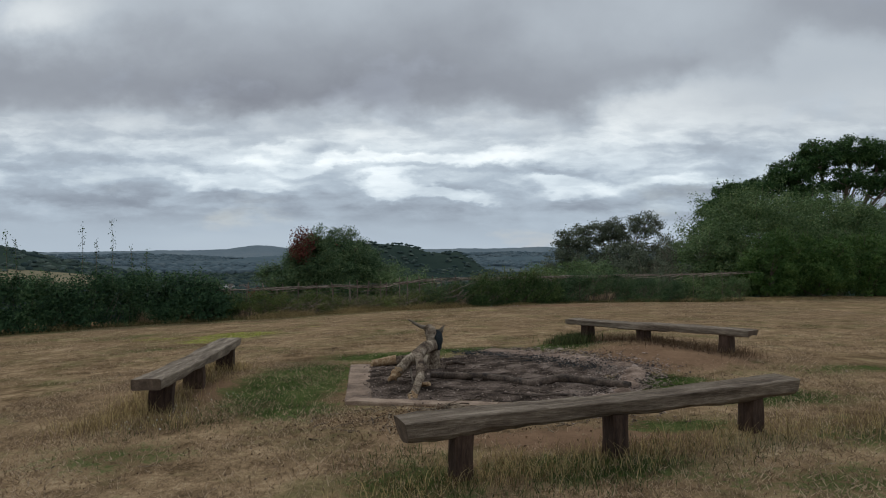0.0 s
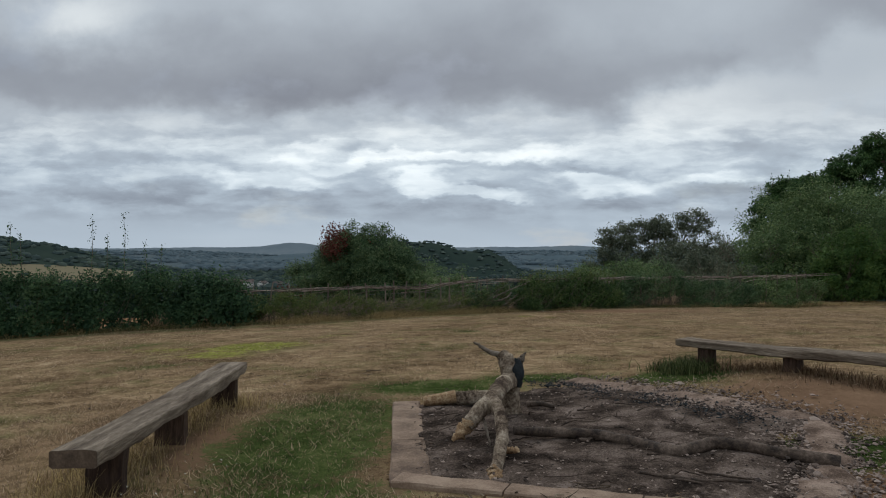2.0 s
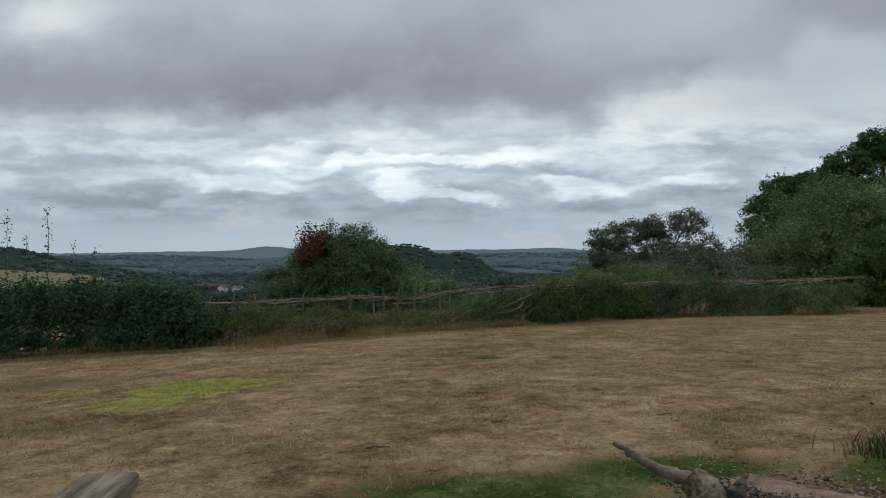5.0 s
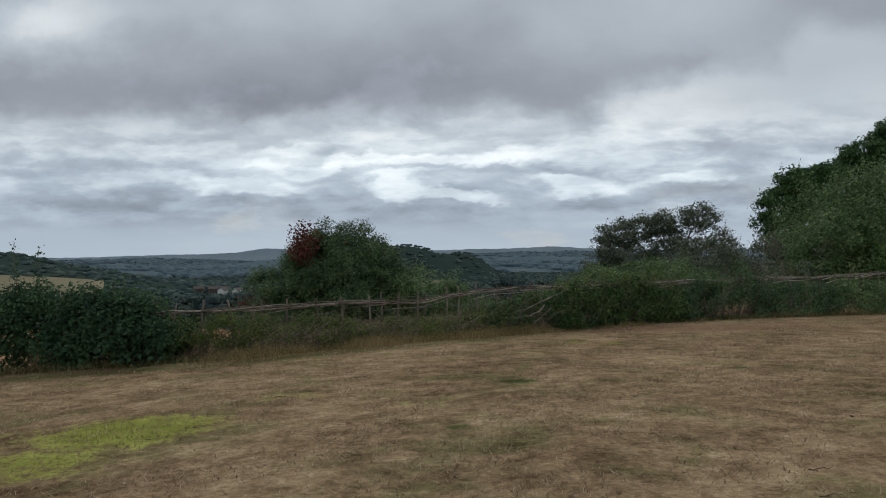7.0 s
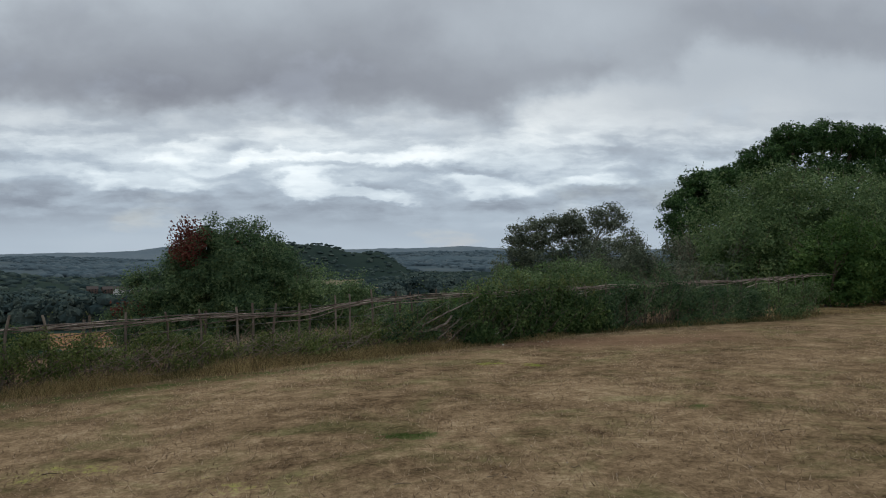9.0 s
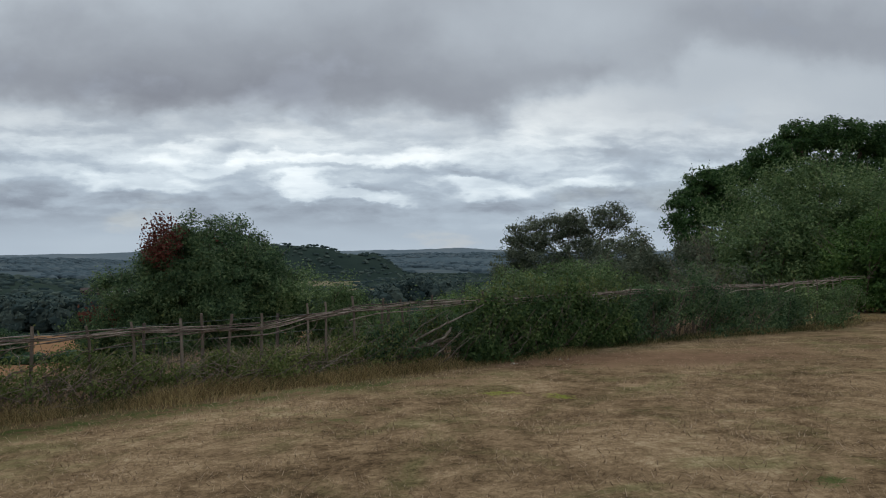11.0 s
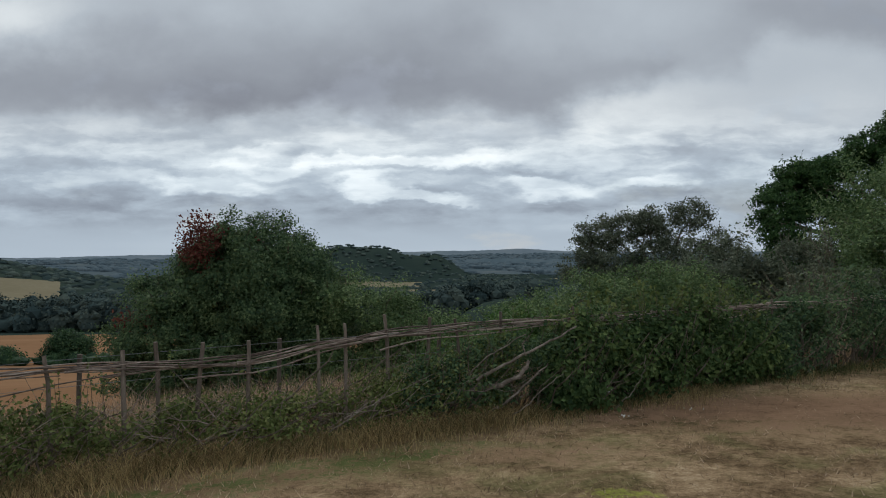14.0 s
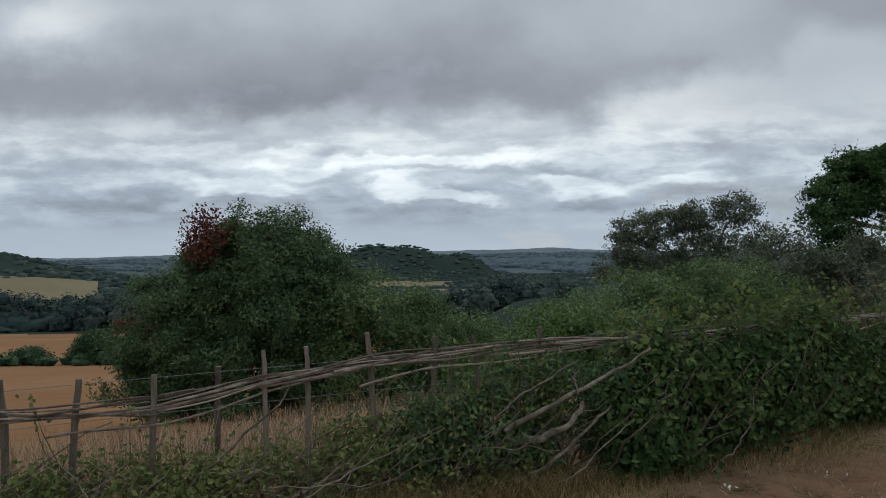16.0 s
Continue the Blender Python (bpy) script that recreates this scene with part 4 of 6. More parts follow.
def firewood():
    """The forked trunk propped in the pit, the long scorched branch and the sticks."""
    rng = np.random.default_rng(21)
    g = gz(-0.15, 8.7)
    top = thing("forked_log", "pale peeled forked log with a charred top standing in the ash", "log", (-0.15, 8.7, g))
    o = np.array([-0.15, 8.7, g])

    def limb(name, pts, radii, material, label="", parent=top, sides=12, lump=0.05):
        p = np.array(pts, float)
        t = np.linspace(0, 1, len(p))
        f = np.linspace(0, 1, len(p) * 4)
        q = np.stack([np.interp(f, t, p[:, i]) for i in range(3)], 1)
        for _ in range(2):
            q[1:-1] = (q[:-2] + 2 * q[1:-1] + q[2:]) / 4
        q += rng.normal(0, 0.004, q.shape)
        return part(name, tube(Bag(), q - o, np.interp(f, t, radii), sides, rng, lump), material, parent, label, False)
    limb("stump", [(-0.10, 8.72, -0.10), (-0.11, 8.72, 0.10), (-0.12, 8.74, 0.26), (-0.14, 8.76, 0.40), (-0.20, 8.80, 0.47)], [0.10, 0.082, 0.080, 0.088, 0.055], PALE_BARK, lump=0.09)
    limb("splintered_horn", [(-0.05, 8.74, 0.40), (-0.01, 8.76, 0.45), (0.02, 8.77, 0.49)], [0.035, 0.022, 0.006], BARK, "jagged broken wood", sides=7, lump=0.2)
    limb("charred_knot", [(-0.06, 8.67, 0.20), (-0.05, 8.70, 0.34), (-0.06, 8.74, 0.43)], [0.045, 0.058, 0.03], CHAR, "blackened burnt wood")
    limb("broken_twig", [(-0.18, 8.80, 0.45), (-0.30, 8.92, 0.46), (-0.38, 9.0, 0.50), (-0.46, 9.06, 0.54)], [0.035, 0.022, 0.018, 0.009], BARK)
    limb("trunk", [(-0.12, 8.72, 0.24), (-0.20, 8.40, 0.27), (-0.30, 8.0, 0.24), (-0.42, 7.78, 0.17), (-0.52, 7.68, 0.08)], [0.080, 0.072, 0.066, 0.062, 0.050], PALE_BARK, lump=0.08)
    limb("torn_end", [(-0.50, 7.70, 0.10), (-0.56, 7.64, 0.05), (-0.61, 7.60, 0.0)], [0.056, 0.045, 0.012], TORN, "splintered orange wood", sides=9, lump=0.25)
    limb("prop_leg", [(-0.32, 7.95, 0.25), (-0.24, 7.65, 0.18), (-0.25, 7.32, 0.05), (-0.31, 7.05, -0.05)], [0.056, 0.050, 0.047, 0.044], PALE_BARK, lump=0.08)
    limb("torn_foot", [(-0.305, 7.08, -0.04), (-0.31, 7.0, -0.07), (-0.34, 6.94, -0.085)], [0.044, 0.05, 0.022], TORN, "freshly torn orange wood", sides=9, lump=0.25)
    limb("hanging_twig", [(-0.40, 7.85, 0.16), (-0.36, 7.70, 0.08), (-0.33, 7.55, -0.02)], [0.016, 0.012, 0.007], BARK, sides=7)
    limb("side_stub", [(-0.14, 7.32, 0.03), (-0.20, 7.34, 0.0), (-0.27, 7.36, 0.04)], [0.022, 0.026, 0.024], TORN, "torn stub", sides=8, lump=0.15)
    # short split log behind
    o2 = np.array([-0.5, 9.25, gz(-0.5, 9.25)])
    cut = thing("split_log", "short split log with pale torn end lying on the ash", "log", o2)
    q = np.array([(-0.92, 9.18, -0.08), (-0.6, 9.2, -0.04), (-0.25, 9.16, -0.02), (-0.05, 9.1, -0.02)])
    part("log_body", tube(Bag(), q - o2, [0.045, 0.07, 0.07, 0.05], 12, rng, 0.05), PALE_BARK, cut, flat=False)
    part("split_face", tube(Bag(), q[:2] * 1.0 - o2 + np.array([-0.03, -0.02, 0.015]), [0.05, 0.066], 8, rng, 0.2), TORN, cut, "raw orange split wood", flat=False)
    # long scorched branch
    line = np.array([(-0.14, 7.80), (0.2, 7.84), (0.50, 7.80), (0.78, 7.58), (0.96, 7.36), (1.12, 7.42), (1.32, 7.50), (1.66, 7.30), (1.98, 7.10)])
    zz = np.array([0.06, 0.03, 0.02, 0.0, -0.02, 0.0, 0.025, 0.0, -0.025])
    q = np.array([(a, b, gz(a, b) + 0.05 + c) for (a, b), c in zip(line, zz)])
    t = np.linspace(0, 1, len(q))
    f = np.linspace(0, 1, 40)
    q = np.stack([np.interp(f, t, q[:, i]) for i in range(3)], 1)
    q[1:-1] = (q[:-2] + 2 * q[1:-1] + q[2:]) / 4
    rad = np.interp(f, t, [0.034, 0.038, 0.040, 0.046, 0.058, 0.05, 0.047, 0.042, 0.058])
    tagged(part("fallen_branch", tube(Bag(), q, rad, 12, rng, 0.05), DARK_LOG, None, "", False), "long crooked scorched branch lying across the ash", "branch")
    for a, b, r, lab in (((0.35, 7.72), (0.62, 7.86), 0.018, "short dry stick lying on the ash"), ((0.75, 6.85), (1.25, 6.72), 0.016, "thin dark stick lying on the ash"),
                         ((-0.62, 8.0), (-0.42, 8.25), 0.014, "short dark stick lying on the ash"), ((0.05, 8.95), (0.30, 8.85), 0.03, "short charred stick beside the stump"),
                         ((0.62, 6.95), (0.95, 6.72), 0.012, "thin dry stick lying on the ash"), ((1.0, 6.98), (1.3, 6.8), 0.01, "thin dry stick lying on the ash")):
        p = bent((*a, gz(*a) + 0.03 + r), (*b, gz(*b) + 0.03 + r), 8, rng, 0.006)
        tagged(part("stick", tube(Bag(), p, np.linspace(r, r * 0.6, 8), 7, rng, 0.06), DARK_LOG, None, "", False), lab, "stick", "sticks in the fire pit")
    bag = Bag()
    for _ in range(110):
        c = np.array([rng.uniform(-0.9, 1.9), rng.uniform(6.7, 9.6)])
        if not in_pit(c[None, 0], c[None, 1], 0.85)[0]:
            continue
        a, l = rng.uniform(-1.2, 1.2), rng.uniform(0.05, 0.34)
        d = np.array([math.cos(a), math.sin(a)]) * l / 2
        p = bent((*(c - d), gz(*(c - d)) + 0.045), (*(c + d), gz(*(c + d)) + rng.uniform(0.045, 0.07)), 6, rng, 0.01)
        tube(bag, p, np.linspace(rng.uniform(0.003, 0.009), 0.002, 6), 4, cap=False)
    tagged(part("burnt_twigs", bag, DARK_LOG), "burnt twigs strewn over the ash bed", "twigs", kind="stuff")
    # kindling heap and leaf litter before the pit
    bag = Bag()
    for _ in range(230):
        c = np.array([rng.normal(0.1, 0.5), rng.normal(6.22, 0.24)])
        a = rng.uniform(0, math.pi)
        l = rng.uniform(0.08, 0.42)
        d = np.array([math.cos(a), math.sin(a)]) * l / 2
        h = max(0.01, 0.05 - 0.07 * abs(c[0] - 0.15)) * rng.uniform(0.2, 1.4)
        p = bent((*(c - d), gz(*(c - d)) + h), (*(c + d), gz(*(c + d)) + h * rng.uniform(0.3, 1.6)), 5, rng, 0.012)
        tube(bag, p, np.linspace(rng.uniform(0.003, 0.008), 0.002, 5), 4, cap=False)
    tagged(part("kindling", bag, STICK), "scattered twigs and kindling beside the fire pit", "twigs", kind="stuff")
    bag = Bag()
    x, y = rng.normal(0.0, 0.6, 2600), rng.normal(6.15, 0.28, 2600)
    leaves(bag, rng, np.stack([x, y, land(x, y) + rng.uniform(0.004, 0.025, 2600)], 1), 0.024)
    x, y = rng.uniform(-2.5, 1.5, 420), rng.uniform(4.6, 6.6, 420)
    leaves(bag, rng, np.stack([x, y, land(x, y) + 0.010], 1), 0.028)
    tagged(part("leaf_litter", bag, DEAD_LEAF), "dead brown leaves scattered before the fire pit", "leaves", kind="stuff")
    bag = Bag()
    for _ in range(150):
        c = np.array([rng.uniform(-4.5, 4), rng.uniform(3.0, 17)])
        a, l = rng.uniform(-1.5, 1.5), rng.uniform(0.03, 0.16)
        d = np.array([math.cos(a), math.sin(a)]) * l / 2
        p = bent((*(c - d), gz(*(c - d)) + 0.012), (*(c + d), gz(*(c + d)) + 0.014), 4, rng, 0.008)
        tube(bag, p, np.linspace(0.004, 0.002, 4), 4, cap=False)
    for c in ((-1.8, 11.5), (-1.0, 5.55)):
        p = bent((c[0] - 0.10, c[1], gz(*c) + 0.012), (c[0] + 0.10, c[1] + 0.04, gz(*c) + 0.012), 6, rng, 0.012)
        tube(bag, p, np.linspace(0.008, 0.004, 6), 5)
    tagged(part("dead_twigs", bag, STICK), "dry twigs strewn over the turf", "twigs", kind="stuff")


firewood()


# ---- hedge and woven fence ----
def ramp_z(x):
    """Height of the woven top of the hedge."""
    return np.interp(x, [-8, -5, -2.9, -2.1, -1.8, -1.5, -0.84, 0.2, 1.23, 3.4, 8, 11, 14], [0.12, 0.23, 0.245, 0.205, 0.25, 0.32, 0.39, 0.43, 0.44, 0.42, 0.43, 0.42, 0.40])


def woven_fence():
    rng = np.random.default_rng(31)
    top = thing("woven_hedge_top", "laid-hedge top of woven hazel rods on upright stakes", "fence", (0, 23.3, gz(0, 23.3)))
    o = np.array([0, 23.3, gz(0, 23.3)])
    spots = [(-2.88, 0.42), (-2.5, 0.39), (-2.12, 0.38), (-1.5, 0.49), (-1.24, 0.505), (-0.84, 0.567), (-0.36, 0.52), (-0.08, 0.49), (0.45, 0.54), (1.36, 0.58)]
    spots += [(x, float(ramp_z(x)) + rng.uniform(0.08, 0.2)) for x in np.arange(-7.2, -3.1, 0.5) + rng.normal(0, 0.06, 9)]
    spots += [(x, float(ramp_z(x)) + rng.uniform(0.02, 0.10)) for x in np.arange(2.3, 14, 0.62)]
    for x, zt in spots:
        y = float(hedge_y(x))
        lean = rng.normal(0, 0.05, 2)
        p = np.array([(x + lean[0], y + lean[1], gz(x, y) - 0.2), (x + lean[0] * 0.4, y + lean[1] * 0.4, zt * 0.4), (x, y, zt)])
        p = np.stack([np.interp(np.linspace(0, 1, 7), [0, 0.5, 1], p[:, i]) for i in range(3)], 1) + rng.normal(0, 0.003, (7, 3))
        part("stake", tube(Bag(), p - o, np.linspace(0.021, 0.017, 7) * rng.uniform(0.85, 1.15), 8, rng, 0.05), STAKE, top, flat=False)
    x0 = -7.6
    for lane in range(7):
        x = x0 + rng.uniform(0, 0.8)
        while x < 13.0:
            l = rng.uniform(1.8, 3.2)
            xs = np.linspace(x, x + l, 26)
            ph = rng.uniform(0, 6.3)
            ys = hedge_y(xs) + 0.034 * np.sin(xs * 5.8 + ph + lane * 2.2) - 0.02
            zs = ramp_z(xs) - 0.010 * lane + 0.022 * np.sin(xs * 2.9 + ph) + rng.uniform(-0.02, 0.02) - 0.07 * np.clip((x + 0.5 - xs), 0, 1) - (0.12 * np.clip(lane - 5, 0, 2) * np.linspace(1, 0, 26) ** 1.5)
            r0 = rng.uniform(0.007, 0.012)
            part("rod", tube(Bag(), np.stack([xs, ys, zs], 1) - o, np.linspace(r0, r0 * 0.55, 26), 7, rng, 0.04), ROD, top, flat=False)
            x += l * rng.uniform(0.62, 0.85)
    # wire fence behind
    wf = thing("wire_fence", "two galvanised wires on thin posts behind the hedge", "fence", (0, 24, gz(0, 24)))
    o = np.array([0, 24, gz(0, 24)])
    xs = np.arange(-9, 12, 1.75)
    for x in xs:
        y = float(hedge_y(x)) + 0.75
        p = np.array([(x, y, gz(x, y) - 0.2), (x, y, gz(x, y) + 0.6), (x + 0.01, y, gz(x, y) + 1.0)])
        part("post", tube(Bag(), p - o, 0.024, 8, rng, 0.03), STAKE, wf)
    for h in (0.70, 0.96):
        q = np.linspace(-9, 11.5, 60)
        y = hedge_y(q) + 0.72
        part("wire", tube(Bag(), np.stack([q, y, land(q, y) + h], 1) - o, 0.0022, 4, cap=False), WIRE, wf)


woven_fence()


def hedge_strip(name, label, x0, x1, height, depth, count, size, leaf, seed, twigs, dens=1.0, top_shoots=0, gap=0.0, back=0.0):
    """A length of hedge along the boundary: leafy clumps, stems and shoots. height: a function of x."""
    rng = np.random.default_rng(seed)
    xm = (x0 + x1) / 2
    ym = float(hedge_y(xm))
    top = thing(name, label, "hedge", (xm, ym, gz(xm, ym)))
    o = np.array([xm, ym, gz(xm, ym)])
    boughs = max(count // 14, 20)
    own = rng.integers(0, boughs, count)
    x = np.clip(rng.uniform(x0, x1, boughs)[own] + rng.normal(0, 0.10, count), x0, x1)
    wave = np.array([noise.fractal(Vector((a * 1.1, seed * 3.0, 0)), 0.8, 2, 4) for a in x])
    h = np.array([height(a) for a in x]) * (1 + 0.34 * wave)
    t = np.clip((rng.uniform(0, 1, boughs) ** 0.75)[own] + rng.normal(0, 0.07, count), 0, 1.05)
    wide = depth * (1 - 0.55 * t ** 2) * (1 + 0.25 * np.array([noise.noise(Vector((a * 0.9, b * 3, seed))) for a, b in zip(x, t)]))
    v_ = rng.uniform(-1, 1, boughs)
    v_ = (np.sign(v_) * np.abs(v_) ** 0.6 * rng.uniform(0.72, 1.1, boughs))[own] + rng.normal(0, 0.10, count)
    y = hedge_y(x) + v_ * wide + back
    keep = rng.uniform(0, 1, count) > gap * (0.5 + np.array([noise.noise(Vector((a * 2.5, b * 4, seed + 9))) for a, b in zip(x, t)]))
    c = np.stack([x, y, land(x, y) + t * h], 1)[keep]
    bag, stem = Bag(), Bag()
    mid_line = np.stack([c[:, 0], hedge_y(c[:, 0]), land(c[:, 0], c[:, 1]) + 0.45], 1)
    few = rng.permutation(len(c))[: max(int(len(c) * 0.42), 1)]
    sprays(bag, rng, c[few], int(21 * dens), size * 2.7, size, o, mid_line[few], (2.0, depth, 0.8))
    for _ in range(twigs):
        a = rng.uniform(x0, x1)
        yy = float(hedge_y(a)) + rng.uniform(-0.7, 0.7) * depth
        hh = height(a) * rng.uniform(0.5, 1.05)
        p = bent((a, yy, gz(a, yy) - 0.03), (a + rng.normal(0.25, 0.3), yy + rng.normal(0, 0.2), gz(a, yy) + hh), 7, rng, 0.03)
        tube(stem, p - o, np.linspace(rng.uniform(0.006, 0.016), 0.003, 7), 4, cap=False)
    if top_shoots:
        a = rng.uniform(x0, x1, top_shoots)
        yy = hedge_y(a) + rng.uniform(-0.5, 0.5, top_shoots) * depth
        hh = np.array([height(q) for q in a])
        st = np.stack([a, yy, land(a, yy) + hh * 0.85], 1) - o
        wy = np.stack([rng.normal(0.1, 0.3, top_shoots), rng.normal(0, 0.3, top_shoots), np.ones(top_shoots)], 1)
        young = Bag()
        shoots(young, rng, st, wy / np.linalg.norm(wy, axis=1)[:, None], 0.55, size, 0.04, stem, 0.005)
        tagged(part("young_growth", young, LEAF_SHOOT if leaf in (LEAF_BRAMBLE, LEAF_SCRUB) else leaf, top, "leafy upright young shoots"), kind="stuff")
    part("foliage", bag, leaf, top)
    tagged(part("stem_tangle", stem, BARK, top, "thin grey-brown stems"), kind="stuff")
    return top


def left_height(x):
    return float(np.interp(x, [-40, -14, -11, -9.5, -8.3, -7.2, -6.6], [1.7, 1.65, 1.55, 1.5, 1.4, 1.2, 0.7]))


hedge_strip("hedge", "dense dark green field hedge with tall sprigs", -34, -6.6, left_height, 0.75, 17000, 0.085, LEAF_DARK, 41, 110, 1.0, 150)
hedge_strip("hedge", "thin laid hedge with sparse leaves and dry twigs", -7.0, 0.6, lambda x: float(np.interp(x, [-7, -4.2, -3.2, -2.0, -1.2, -0.6, 0.6], [0.78, 0.66, 0.50, 0.40, 0.46, 0.60, 0.74])), 0.46, 5200, 0.042, LEAF_SCRUB, 42, 170, 1.0, 60, 0.6)
hedge_strip("hedge", "olive scrub growing through the laid hedge", -0.6, 2.2, lambda x: float(np.interp(x, [-0.6, 0.3, 2.2], [0.7, 0.8, 0.85])), 0.40, 2100, 0.045, LEAF_THORN, 46, 130, 1.0, 30, 0.6)
hedge_strip("bramble_thicket", "thick dark bramble bush grown over the hedge", 1.0, 4.6, lambda x: float(np.interp(x, [1.0, 1.7, 2.6, 3.8, 4.6], [0.72, 0.92, 1.02, 1.0, 0.92])), 0.55, 5200, 0.066, LEAF_BRAMBLE, 43, 110, 0.8, 110)
hedge_strip("hedge", "ragged green hedge with a woven top", 4.3, 10.5, lambda x: float(np.interp(x, [4.3, 5.2, 6.4, 7.4, 8.6, 10.5], [1.0, 0.95, 1.35, 0.85, 0.95, 0.8])), 0.6, 4200, 0.06, LEAF_THORN, 44, 140, 1.0, 50, 0.5)
hedge_strip("hedge", "low dull hedge before the trees", 10.2, 14.5, lambda x: 1.0, 0.6, 1500, 0.07, LEAF_OLIVE, 45, 60, 1.0, 20, 0.5)


def laid_stems():
    """The pale stems cut and laid over along the hedge."""
    rng = np.random.default_rng(51)
    runs = [[(0.08, 23.61, -0.25), (0.27, 23.58, -0.215), (0.46, 23.56, -0.17), (0.63, 23.56, -0.06), (0.70, 23.60, 0.06)],
            [(0.13, 23.56, -0.14), (0.39, 23.56, 0.01), (0.66, 23.61, 0.127), (1.02, 23.81, 0.27), (1.30, 24.01, 0.38)],
            [(0.18, 23.58, -0.55), (0.47, 23.54, -0.35), (0.73, 23.61, -0.13), (0.94, 23.74, 0.0)],
            [(0.66, 23.60, 0.12), (0.63, 23.60, 0.23), (0.70, 23.62, 0.33)],
            [(-1.3, 22.61, -0.42), (-1.0, 22.66, -0.22), (-0.6, 22.81, -0.05), (-0.3, 22.96, 0.06)],
            [(0.40, 23.48, -0.55), (0.62, 23.48, -0.42), (0.86, 23.56, -0.22), (1.1, 23.71, -0.1)],
            [(0.05, 23.66, -0.1), (0.2, 23.64, 0.06), (0.42, 23.66, 0.2), (0.7, 23.76, 0.33)],
            [(-2.2, 22.36, -0.5), (-1.95, 22.36, -0.2), (-1.75, 22.41, 0.0)],
            [(1.70, 23.81, -0.5), (1.86, 23.81, -0.35), (2.05, 23.91, -0.15), (2.1, 24.01, 0.05)],
            [(1.35, 24.61, 0.5), (1.44, 24.66, 0.56), (1.56, 24.71, 0.63)]]
    rads = (0.034, 0.019, 0.017, 0.008, 0.006, 0.008, 0.009, 0.006, 0.006, 0.009)
    for q, r in zip(runs, rads):
        p = np.array(q)
        t, f = np.linspace(0, 1, len(p)), np.linspace(0, 1, 18)
        p = np.stack([np.interp(f, t, p[:, i]) for i in range(3)], 1)
        for _ in range(2):
            p[1:-1] = (p[:-2] + 2 * p[1:-1] + p[2:]) / 4
        p += rng.normal(0, 0.006, p.shape)
        tagged(part("laid_stem", tube(Bag(), p, np.linspace(r, r * 0.45, 18), 9, rng, 0.07), GREY_STEM, None, "", False), "pale grey laid stem slanting through the hedge", "branch", "laid stems in the hedge")
    for _ in range(26):
        x = rng.uniform(-7.2, 1.6)
        y = float(hedge_y(x)) - rng.uniform(0.0, 0.4)
        l = rng.uniform(0.7, 1.7)
        x2 = x + l * 0.85
        y2 = float(hedge_y(x2)) - rng.uniform(-0.1, 0.22)
        h = rng.uniform(0.35, 0.85)
        p = bent((x, y, gz(x, y) + 0.0), (x2, y2, gz(x2, y2) + h), 12, rng, 0.022)
        r = rng.uniform(0.006, 0.017)
        tagged(part("laid_stem", tube(Bag(), p, np.linspace(r, r * 0.4, 12), 6, rng, 0.05), BARK if rng.uniform() < 0.6 else ROD, None, "", False), "thin dry stem slanting through the hedge", "branch", "laid stems in the hedge")


laid_stems()


def twig_tangle():
    """The fan of bare thin twigs under the woven rods."""
    rng = np.random.default_rng(55)
    bag = Bag()
    for _ in range(230):
        x = rng.uniform(-5.5, 0.4)
        y = float(hedge_y(x)) + rng.uniform(-0.35, 0.2)
        a = rng.normal(0.75, 0.35)
        l = rng.uniform(0.3, 1.0)
        sgn = -1 if rng.uniform() < 0.35 else 1
        p = bent((x, y, gz(x, y) + rng.uniform(0, 0.35)), (x + sgn * l * math.cos(a), y + rng.normal(0, 0.12), gz(x, y) + rng.uniform(0.1, 0.3) + l * abs(math.sin(a)) * 0.8), 7, rng, 0.02)
        tube(bag, p, np.linspace(rng.uniform(0.003, 0.006), 0.0015, 7), 4, cap=False)
    tagged(part("twig_tangle", bag, ROD), "tangle of bare thin twigs under the woven rods", "twigs", kind="stuff")


twig_tangle()


